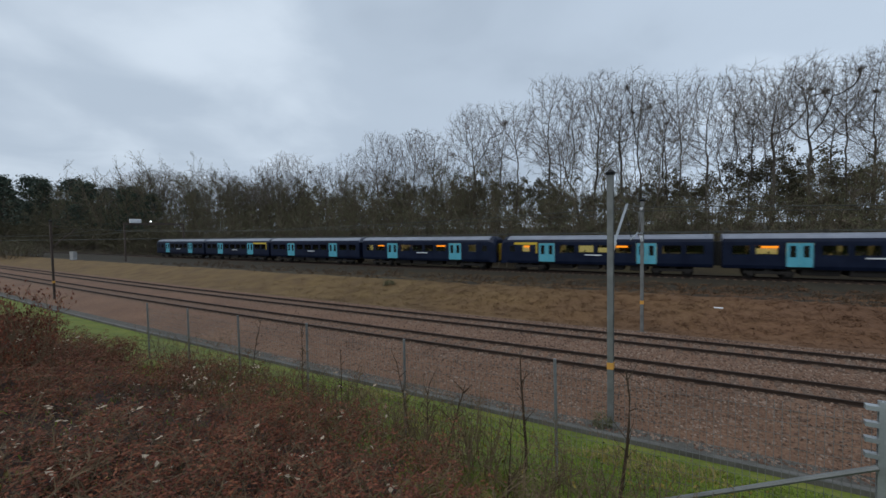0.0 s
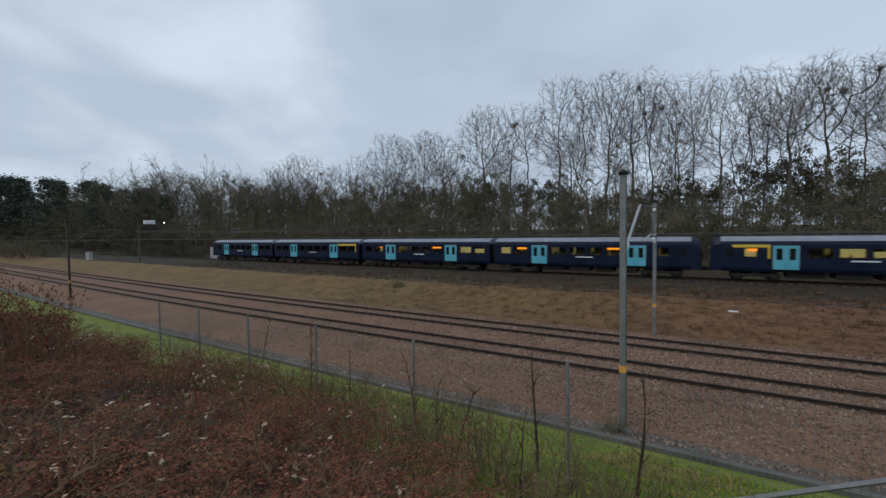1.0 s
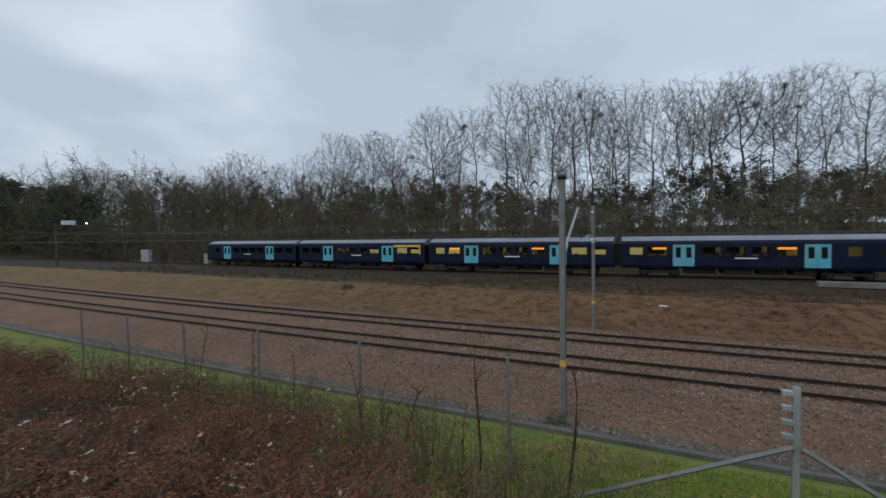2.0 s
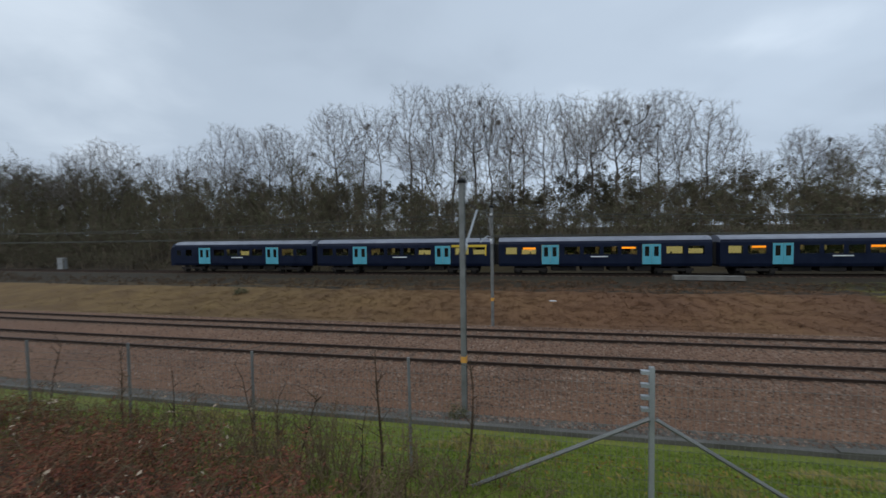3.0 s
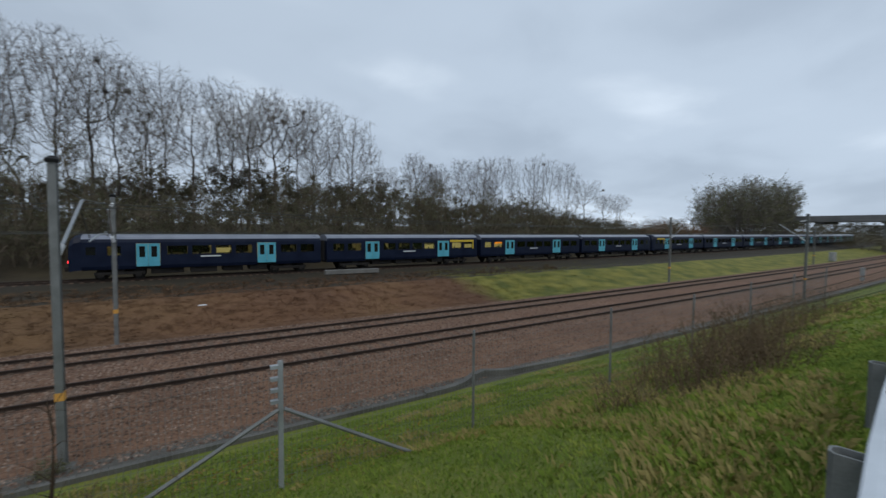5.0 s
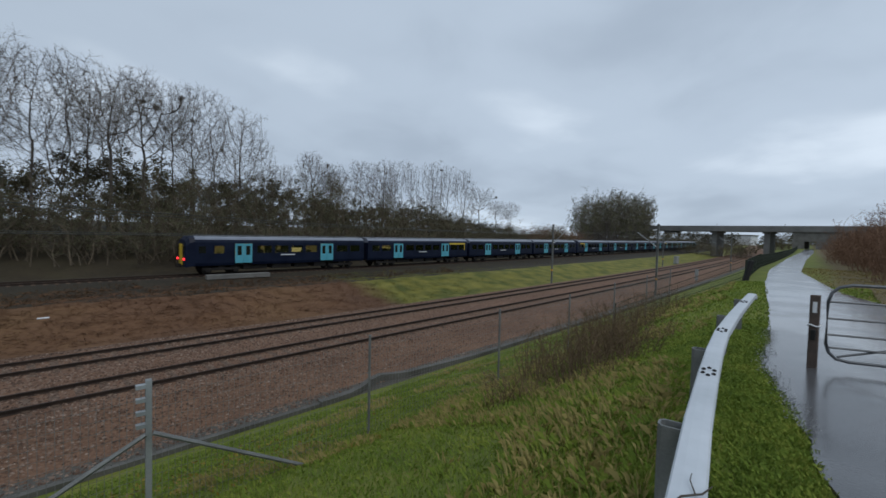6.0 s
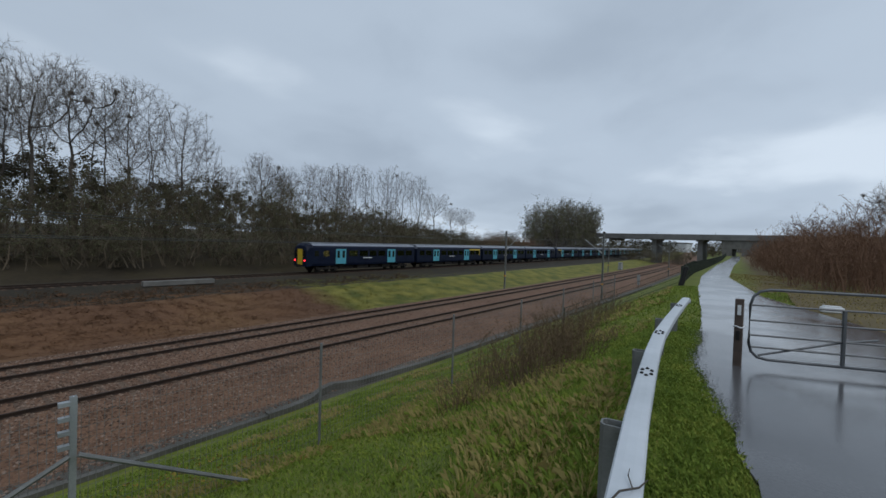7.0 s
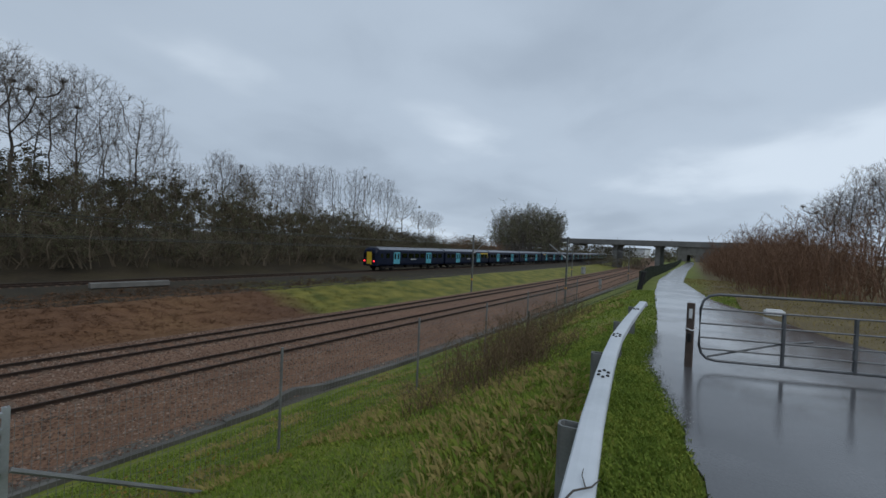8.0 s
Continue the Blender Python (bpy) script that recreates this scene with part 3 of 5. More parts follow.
    tube(wheel_bm, [(0, -0.07, 0), (0, 0.0, 0), (0, 0.015, 0), (0, 0.05, 0)], [0.42, 0.42, 0.46, 0.46], 16)
    wheel_mesh = mesh_of(wheel_bm, "wheel", M_UNDER)
    for bx in (-6.7, 6.7):
        bm = bmnew()
        for y in (-1.05, 1.05):
            box(bm, bx - 1.7, bx + 1.7, y - 0.1, y + 0.1, 0.42, 0.66)
            for ax in (-1.25, 1.25):
                box(bm, bx + ax - 0.2, bx + ax + 0.2, y - 0.16, y + 0.16, 0.26, 0.62)
        box(bm, bx - 0.3, bx + 0.3, -1.1, 1.1, 0.45, 0.85)
        bogie = part("bogie", bm, M_UNDER, car)
        for ax in (-1.25, 1.25):
            for y, turn in ((-0.75, 0), (0.75, 180)):
                part("wheel", wheel_mesh, None, bogie, at=pose(bx + ax, y, 0.42, 0, 0, turn))
    for x, cab in ((x_lo, cab_end < 0), (x_hi, cab_end > 0)):
        s = -1 if x < 0 else 1
        if not cab:
            part("gangway", box(bmnew(), min(x, x + s * 0.31), max(x, x + s * 0.31), -0.55, 0.55, 1.0, 3.1), M_BLACK, car, "black corridor bellows")
            continue
        xs = (x, x + s * 0.45, x + s * 0.72, x + s * 0.80)
        rings = []
        for k, (xx, wide, low, high) in enumerate(zip(xs, (1.0, 0.98, 0.93, 0.86), (0.9, 0.85, 0.8, 0.9), (3.78, 3.66, 3.36, 3.0))):
            ring = [(xx, -W * wide, low), (xx, W * wide, low), (xx, W * wide, high - 0.62), (xx, W * wide * 0.82, high - 0.2), (xx, W * wide * 0.4, high), (xx, -W * wide * 0.4, high), (xx, -W * wide * 0.82, high - 0.2), (xx, -W * wide, high - 0.62)]
            rings.append(ring)
        part("cab", loft(bmnew(), rings), M_NAVY, car, "rounded navy driving cab")
        xf = xs[3]
        f0, f1 = min(xf, xf + s * 0.02), max(xf, xf + s * 0.02)
        part("cab_front", box(bmnew(), f0, f1, -0.5, 0.5, 1.0, 2.95), M_YELLOW, car, "yellow warning panel")
        for y in (-0.82, 0.82):
            part("windscreen", box(bmnew(), f0, f1, y - 0.28, y + 0.28, 1.95, 2.8), M_DARKPANE, car)
        for y in (-1, 1):
            part("cab_side_window", box(bmnew(), min(x - s * 0.9, x - s * 0.3), max(x - s * 0.9, x - s * 0.3), min(y * W, y * (W + 0.008)), max(y * W, y * (W + 0.008)), 2.1, 2.75), M_DARKPANE, car)
            part("tail_lamp", tube(bmnew(), [(xf, y * 0.98, 1.55), (xf + s * 0.06, y * 0.98, 1.55)], 0.11, 10), M_RED if lamps else M_DARKPANE, car, "red tail lamp" if lamps else "")
        part("coupler", box(bmnew(), min(xf, xf + s * 0.4), max(xf, xf + s * 0.4), -0.2, 0.2, 0.75, 1.1), M_UNDER, car)
    return car


NAVY_CAR = "navy blue carriage with light blue doors"
tail_car = make_car("navy driving carriage with red tail lamps, last of the train", cab_end=-1, lit=(3,), lamps=True)
stripe_car = make_car(NAVY_CAR + " and a yellow stripe", yellow=(5.6, 9.3), lit=(5, 6, 7))
lit_car = make_car(NAVY_CAR + " and brightly lit windows", lit=(0, 1, 6, 7), displays=(-6.8, 2.6))
lead_car = make_car("navy driving carriage with lit amber displays", cab_end=1, lit=(0,), displays=(-6.6, 2.7))
cab_stripe_car = make_car("navy driving carriage with a yellow stripe by its cab", cab_end=-1, yellow=(-8.3, -5.75), lit=(0, 2, 3), displays=(-6.6, 2.4))
plain_car = make_car(NAVY_CAR + " and amber displays", lit=(1, 6), displays=(-6.6, 3.0))
train = [tail_car, stripe_car, lit_car, lead_car]
for unit in range(2):
    for model in (cab_stripe_car, plain_car, lit_car, lead_car):
        first = model in (cab_stripe_car, plain_car) and unit == 0
        train.append(model if first else copy_thing(model, pose(0, 0, 0)))

LINE_X = np.arange(-320, 700, 0.5)
LINE_S = np.concatenate([[0], np.cumsum(np.hypot(np.diff(LINE_X), np.diff([bend(x) for x in LINE_X])))])
S_ZERO = float(np.interp(0, LINE_X, LINE_S))


def on_line(s):
    """The pose on the train's track at s metres past the origin."""
    x = float(np.interp(s + S_ZERO, LINE_S, LINE_X))
    return pose(x, bend(x) + 44.4, 0.9, 0, 0, math.degrees(math.atan2(bend(x + 4) - bend(x - 4), 8)))


SPEED, TAIL_AT = 18.5, -37.4


def motions():
    for k, car in enumerate(train):
        rows = []
        for step in range(9):
            tail = TAIL_AT + SPEED * (step - 3.5)
            rows.append((step, on_line(tail - 0.25 + CAR * (k + 0.5))))
        walk(car, rows)


# ---- lineside: trough, masts, wires ----
tagged(part("cable_trough", strip(bmnew(), -119.2, 6.85, 0.9, [(11.98, -0.64), (12.16, -0.64), (12.16, -0.38), (11.98, -0.38)]), M_TROUGH), "low grey concrete cable trough along the ballast", "trough", kind="structure")


def trough_bulge():
    rings = []
    for x in np.arange(6.8, 70, 0.6):
        k = 0.55 * math.exp(-((x - 9.6) / 0.9) ** 2) + 0.2 * math.exp(-((x - 11.5) / 2.0) ** 2)
        rings.append([(x, bend(x) + v + k, z) for v, z in ((11.95, -0.62), (12.2, -0.62), (12.2, -0.32 + 0.12 * k), (11.95, -0.32 + 0.12 * k))])
    return tagged(part("cable_trough", loft(bmnew(), rings), M_TROUGH), "concrete cable trough bulging round a chamber", "trough", kind="structure")


trough_bulge()


def h_section(bm, z0, z1, w=0.165, d=0.165, t=0.016):
    box(bm, -w / 2, w / 2, -d / 2, -d / 2 + t, z0, z1)
    box(bm, -w / 2, w / 2, d / 2 - t, d / 2, z0, z1)
    box(bm, -t / 2, t / 2, -d / 2 + t, d / 2 - t, z0, z1)
    return bm


def make_mast(x, v, reach, foot, top):
    """Electrification mast; reach is how far its cantilever holds the wires, across the line."""
    m = thing("catenary_mast", "grey galvanised electrification mast with a wire cantilever", "mast", pose(x, bend(x) + v, 0), "electrification masts")
    steel, bright = (M_DULLGALV, M_GALV) if x > -40 else (M_RUST, M_RUST)
    part("column", h_section(bmnew(), foot, top), steel, m)
    part("base", bevelled(box(bmnew(), -0.28, 0.28, -0.28, 0.28, foot - 0.3, foot + 0.05), 0.02), M_TROUGH, m)
    part("cap", tube(bmnew(), [(0, 0, top), (0, 0, top + 0.08), (0, 0, top + 0.16)], [0.13, 0.15, 0.06], 8), M_BLACK, m, "black post cap")
    part("marker_band", box(bmnew(), -0.09, 0.09, -0.09, 0.09, 1.12, 1.32), M_ORANGE, m, "orange-yellow marker plate")
    s = 1 if reach > 0 else -1
    part("bracket", tube(bmnew(), [(0.0, s * 0.1, 4.6), (0.08, reach * 0.5, 6.1)], 0.042, 6), bright, m, "bright slanting cantilever tube")
    part("stay", tube(bmnew(), [(0.0, s * 0.1, 6.4), (0.08, reach * 0.5, 6.1), (0.22, reach, 6.1)], 0.014, 5), M_WIRE, m)
    part("drop_tube", tube(bmnew(), [(0.07, reach * 0.44, 5.9), (0.12, reach * 0.62, 5.0)], 0.014, 5), M_WIRE, m)
    part("registration_arm", tube(bmnew(), [(0.12, reach * 0.6, 4.9), (0.2, reach * 0.8, 5.1), (0.25, reach, 5.1)], 0.024, 6), bright, m)
    for p, q in (((0.0, s * 0.12, 4.62), (0.02, s * 0.45, 4.86)), ((0.0, s * 0.12, 6.4), (0.02, s * 0.5, 6.33))):
        a, b = Vector(p), Vector(q)
        pts = [a.lerp(b, k / 12) for k in range(13)]
        part("insulator", tube(bmnew(), pts, [0.03 if k % 2 else 0.075 for k in range(13)], 8), M_WHITE if x > -40 else M_RUST, m, "ribbed insulator")
    return m


MAST_X = (-52, -2.9, 46.5, 96)
for x in MAST_X:
    make_mast(x, 13.1 if x > -40 else 14.0, 4.3 if x > -40 else 3.5, -0.55, 6.85)
    if x > -40:
        make_mast(x - 0.85, 25.2, -3.35, -0.5, 6.75)


def make_wires(v, label):
    w = thing("overhead_line", label, "overhead wire", group="overhead lines")
    stops = [-200, -101.5] + list(MAST_X) + [150, 260]
    con, mes = [], []
    for a, b in zip(stops, stops[1:]):
        for k in range(10):
            x = a + (b - a) * k / 10
            sag = 4 * (k / 10) * (1 - k / 10)
            con.append((x, bend(x) + v + 0.15 * math.cos(x / 16), 5.1 - 0.02 * sag))
            mes.append((x, bend(x) + v, 6.1 - 0.5 * sag))
    part("contact_wire", tube(bmnew(), con, 0.013, 4), M_WIRE, w)
    part("messenger_wire", tube(bmnew(), mes, 0.013, 4), M_WIRE, w)
    drop = bmnew()
    for p, q in list(zip(con, mes))[2:60:2]:
        tube(drop, [p, q], 0.005, 3)
    tagged(part("droppers", drop, M_WIRE, w), kind="stuff")
    return w


make_wires(17.55, "thin catenary and contact wires over the nearer track")
make_wires(21.85, "thin catenary and contact wires over the second track")


# ---- boundary fence ----
def fence_y(x):
    return 6.2 if x < 8 else 6.2 + (x - 8) * 0.09


FENCE_X = [-16.6, -13.8, -11.0, -8.2, -5.3, -2.3, 1.23, 4.65, 8.5, 12.4, 16.4, 20.5, 24.6]


def make_fence():
    f = thing("mesh_fence", "wire mesh boundary fence on thin grey steel posts", "fence", kind="structure")
    for k, x in enumerate(FENCE_X):
        z = ground_z(x, fence_y(x))
        tall = 1.95
        if k == 6:
            bm = bmnew()
            h_section(bm, z - 0.3, z + 1.95, 0.068, 0.068, 0.01)
            m = Matrix.Translation((x, fence_y(x), 0))
            bmesh.ops.transform(bm, matrix=m, verts=bm.verts)
            post = part("straining_post", bm, M_GALV, f, "galvanised straining post with wire brackets")
            for h in (1.9, 1.72, 1.55, 1.38):
                part("wire_bracket", box(bmnew(), x - 0.14, x - 0.03, fence_y(x) - 0.05, fence_y(x) + 0.03, z + h - 0.05, z + h), M_GALV, post)
            for end in (-1.35, 3.35):
                zf = ground_z(end, 6.05)
                part("brace", tube(bmnew(), [(end, 6.0, zf), (x + (0.04 if end > x else -0.04), 6.13, z + 1.25)], 0.03, 6), M_DULLGALV, f, "grey diagonal brace")
        else:
            lean = 0.03 * math.sin(k * 2.3)
            part("fence_post", tube(bmnew(), [(x, fence_y(x), z - 0.3), (x + lean, fence_y(x), z + tall)], 0.026, 6), M_DULLGALV, f)
    for a, b in zip(FENCE_X, FENCE_X[1:]):
        verts, faces = [], []

        def wire(p, q, r):
            n = len(verts)
            up_wire = abs(q[2] - p[2]) > abs(q[0] - p[0])
            dx, dz = (r, 0) if up_wire else (0, r)
            verts.extend([(p[0] - dx, p[1], p[2] - dz), (p[0] + dx, p[1], p[2] + dz), (q[0] + dx, q[1], q[2] + dz), (q[0] - dx, q[1], q[2] - dz),
                          (p[0], p[1] + 0.004, p[2]), (q[0], q[1] + 0.004, q[2])])
            faces.extend([(n, n + 1, n + 2, n + 3), (n + 1, n + 4, n + 5, n + 2), (n + 4, n, n + 3, n + 5)])

        za, zb = ground_z(a, fence_y(a)), ground_z(b, fence_y(b))
        for x in np.arange(a, b, 0.075):
            k = (x - a) / (b - a)
            z = za + (zb - za) * k
            wire((x, fence_y(x), z), (x, fence_y(x), z + 1.8), 0.0026)
        for h in np.arange(0.05, 1.85, 0.15):
            wire((a, fence_y(a), za + h), (b, fence_y(b), zb + h), 0.0026)
        me = bpy.data.meshes.new("mesh_panel")
        me.from_pydata(verts, [], faces)
        me.materials.append(M_DULLGALV)
        part("mesh_panel", me, None, f)


make_fence()


def make_dark_fence():
    """Close-meshed dark green fence that follows the path to the bridge."""
    f = thing("security_fence", "dark green close-mesh fence following the path", "fence", kind="structure")
    pts = [(21.0, 9.0), (26.6, 4.75)]
    for x in np.arange(29, 168, 2.6):
        pts.append((x, float(np.interp(x, [26.6, 45, 111, 168], [4.75, 7.2, 13.4, 19.4]))))
    for k, (p, q) in enumerate(zip(pts, pts[1:])):
        a, b = Vector((*p, ground_z(*p) - 0.15)), Vector((*q, ground_z(*q) - 0.15))
        part("fence_post", tube(bmnew(), [a - Vector((0, 0, 0.2)), a + Vector((0, 0, 1.25))], 0.04, 5), M_FENCEWIRE, f)
        verts, faces = [], []
        n_wires = int((b - a).length / (0.11 if k == 0 else 0.06))
        side = (b - a).normalized()
        thick = Vector((-side.y, side.x, 0)) * 0.012
        for j in range(n_wires):
            base = a.lerp(b, (j + 0.5) / n_wires)
            n = len(verts)
            verts.extend([base - side * 0.008, base + side * 0.008, base + side * 0.008 + Vector((0, 0, 1.2)), base - side * 0.008 + Vector((0, 0, 1.2)), base + thick, base + thick + Vector((0, 0, 1.2))])
            faces.extend([(n, n + 1, n + 2, n + 3), (n + 1, n + 4, n + 5, n + 2), (n + 4, n, n + 3, n + 5)])
        for h in np.arange(0.1, 1.25, 0.28):
            n = len(verts)
            up_v = Vector((0, 0, 0.012))
            verts.extend([a + Vector((0, 0, h)) - up_v, b + Vector((0, 0, h)) - up_v, b + Vector((0, 0, h)) + up_v, a + Vector((0, 0, h)) + up_v])
            faces.append((n, n + 1, n + 2, n + 3))
        me = bpy.data.meshes.new("mesh_panel")
        me.from_pydata(verts, [], faces)
        me.materials.append(M_FENCEWIRE)
        part("mesh_panel", me, None, f)
    corner = Vector((*pts[1], ground_z(*pts[1])))
    # Solid black form stands in for the end panel's mesh seen edge-on.
    sheet = loft(bmnew(), [[corner + Vector((0.2 * math.cos(q) + 0.03 * k, 0.15 * math.sin(q) - 0.02 * k, 0.13 * k)) for q in np.linspace(0, 5.6, 9)] for k in range(9)])
    part("edge_on_mesh", sheet, M_BLACK, f, "solid dark shape in place of mesh seen edge-on at the corner")


make_dark_fence()


# ---- wet path, guard rail and gate ----
def build_path():
    rings = []
    for x in np.concatenate([np.arange(-38, 2, 2), np.arange(2, 16, 0.35), np.arange(16, 168, 2)]):
        l, r = float(np.interp(x, PATH_X, PATH_L)), float(np.interp(x, PATH_X, PATH_R))
        l += 0.16 * noise.noise((x * 0.5, 3, 0)) + 0.08 * noise.noise((x * 1.6, 7, 0)) + 0.04 * noise.noise((x * 5, 7, 3))
        r += 0.3 * noise.noise((x * 0.5, 9, 0))
        rings.append([(x, r, 3.30), (x, r, 3.455)] + [(x, r + (l - r) * k / 8, 3.47) for k in range(1, 8)] + [(x, l, 3.452), (x, l, 3.30)])
    return tagged(part("path", loft(bmnew(), rings), M_PATH, smooth=False), "wet tarmac path shining with rain puddles", "path", kind="structure")


build_path()

RAIL_PTS = [(1.2, -0.04), (2.55, 0.265), (3.7, 0.53), (4.92, 0.785), (6.0, 1.0), (7.2, 1.215), (9.0, 1.46), (10.8, 1.68), (12.7, 1.9), (13.1, 1.95)]


def make_guard_rail():
    g = thing("guard_rail", "silver box-beam guard rail bolted on steel posts", "guard rail", kind="structure")
    rings = []
    for k, (x, y) in enumerate(RAIL_PTS):
        a, b = RAIL_PTS[max(k - 1, 0)], RAIL_PTS[min(k + 1, len(RAIL_PTS) - 1)]
        way = Vector((b[0] - a[0], b[1] - a[1], 0)).normalized()
        side = Vector((-way.y, way.x, 0))
        drop = 0.08 if k == len(RAIL_PTS) - 1 else 0
        section = [(-0.076, 0), (-0.087, -0.012), (-0.087, -0.09), (-0.07, -0.105), (0.07, -0.105), (0.087, -0.09), (0.087, -0.012), (0.076, 0), (0.03, 0.005), (-0.03, 0.005)]
        rings.append([Vector((x, y, 4.15 - drop + dz)) + side * w for w, dz in section])
    part("beam", loft(bmnew(), rings), M_BEAM, g, "long pale silver box beam")
    bolt = bmnew()
    tube(bolt, [(0, 0, 0), (0, 0, 0.012), (0, 0, 0.02)], [0.019, 0.019, 0.01], 6)
    bolt_mesh = mesh_of(bolt, "bolt", M_BLACK)
    for bx, by, yaw in ((4.92, 0.785, 12), (7.2, 1.215, 9), (10.8, 1.68, 7)):
        for k in range(6):
            a = radians(60 * k)
            p = Matrix.Rotation(radians(yaw), 3, "Z") @ Vector((0.13 * math.cos(a), 0.05 * math.sin(a), 0))
            part("bolt", bolt_mesh, None, g, at=pose(bx + p.x, by + p.y, 4.152))
    for px, py, yaw in ((3.55, 0.68, 12), (6.05, 1.19, 10), (8.9, 1.63, 8), (11.6, 1.96, 7)):
        bm = bmnew()
        profile = [(-0.07, -0.1), (-0.055, -0.1), (-0.055, 0.02), (-0.03, 0.045), (0.03, 0.045), (0.055, 0.02), (0.055, -0.1), (0.07, -0.1), (0.07, 0.03), (0.035, 0.06), (-0.035, 0.06), (-0.07, 0.03)]
        m = Matrix.Translation((px, py, 0)) @ Matrix.Rotation(radians(yaw), 4, "Z")
        z = ground_z(px, py)
        loft(bm, [[m @ Vector((u, w, h)) for u, w in profile] for h in (z - 0.3, 4.1)])
        part("rail_post", bm, M_DULLGALV, g, "folded galvanised post")
    end = bmnew()
    tube(end, [(13.09, 1.95, 4.02), (13.2, 1.96, 4.01), (13.26, 1.97, 3.97)], [0.075, 0.085, 0.04], 8)
    part("end_cap", end, M_BLACK, g, "black rounded end cap")


M_BEAM = surf("bright_galvanised_beam", [(0.46, 0.50, 0.53), (0.62, 0.66, 0.70)], 1.2, 0.5, 0.03, metal=0.15, detail=9)
make_guard_rail()


def make_gate():
    g = thing("field_gate", "open tubular steel field gate standing in rainwater", "gate", pose(9.12, 0.28, 3.47, 0, 0, -66))
    top, low, long = 1.31, 0.13, 3.6
    outer = [(long, 0, top), (0.28, 0, top), (0.13, 0, top - 0.04), (0.04, 0, top - 0.13), (0, 0, top - 0.28), (0, 0, low + 0.26), (0.04, 0, low + 0.12), (0.13, 0, low + 0.03), (0.28, 0, low), (long, 0, low)]
    part("gate_frame", tube(bmnew(), outer, 0.024, 8), M_GATE, g, "bent tube with rounded corners", smooth=True)
    for z in (0.33, 0.53, 0.78, 1.04):
        part("bar", tube(bmnew(), [(0.0, 0, z), (long, 0, z)], 0.017, 6), M_GATE, g)
    for x in (1.3, 2.35, long):
        part("upright", box(bmnew(), x - 0.02, x + 0.02, -0.026, 0.026, low, 1.04 if x < 3 else top), M_GATE, g)
    part("diagonal", tube(bmnew(), [(0.15, 0.02, low + 0.06), (1.3, 0.02, 0.52), (1.75, 0.02, 0.6)], 0.018, 6), M_GATE, g)
    p = thing("gate_post", "brown steel gate post with a white reflector and chain", "post", pose(9.04, 0.42, 3.47))
    part("post", bevelled(box(bmnew(), -0.06, 0.06, -0.06, 0.06, -0.4, 1.13), 0.008), M_RUST, p)
    part("reflector", bevelled(box(bmnew(), -0.068, -0.06, -0.03, 0.022, 0.86, 1.03), 0.002), M_WHITE, p, "white reflector plate")
    chain = [(0.075 * math.cos(a), 0.075 * math.sin(a), 0.66 + 0.012 * math.sin(3 * a)) for a in np.linspace(0, 2 * math.pi, 17)]
    part("chain", tube(bmnew(), chain, 0.012, 5, False), M_WHITE, p, "pale chain loop")
    part("latch", bevelled(box(bmnew(), -0.11, -0.06, -0.03, 0.03, 0.44, 0.6), 0.01), M_BLACK, p)


make_gate()
blk = thing("marker_block", "white painted concrete block at the path's edge", "marker", pose(19.6, -1.15, 3.46, 0, 0, -78))
part("block", bevelled(box(bmnew(), -0.3, 0.3, -0.13, 0.13, -0.03, 0.16), 0.03), M_WHITE, blk)
part("block_top", bevelled(box(bmnew(), -0.24, 0.24, -0.09, 0.09, 0.16, 0.2), 0.015), M_WHITE, blk)


def fallen_twig():
    t = thing("fallen_twig", "small dark fallen twig lying on the guard rail", "twig")
    z = 4.165
    part("stem", tube(bmnew(), [(2.42, 0.30, z), (2.56, 0.285, z + 0.01), (2.68, 0.225, z), (2.78, 0.21, z + 0.004)], [0.006, 0.006, 0.005, 0.003], 5), M_BARK, t)
    part("side_shoot", tube(bmnew(), [(2.64, 0.245, z), (2.74, 0.30, z + 0.012), (2.80, 0.31, z + 0.02)], [0.004, 0.003, 0.002], 5), M_BARK, t)


fallen_twig()


def make_lineside_sign(x, v):
    s = thing("lineside_sign", "white lineside board on a short post", "sign", pose(x, bend(x) + v, ground_z(x, bend(x) + v)))
    part("post", box(bmnew(), -0.04, 0.04, -0.04, 0.04, -0.2, 1.9), M_DULLGALV, s)
    part("board", bevelled(box(bmnew(), -0.07, -0.04, -0.22, 0.22, 0.9, 1.85), 0.01), M_GREYWHITE, s, "white board")
    part("board", bevelled(box(bmnew(), -0.07, -0.04, -0.2, 0.2, 0.35, 0.8), 0.01), M_GREYWHITE, s, "white board")


make_lineside_sign(66.0, 13.2)


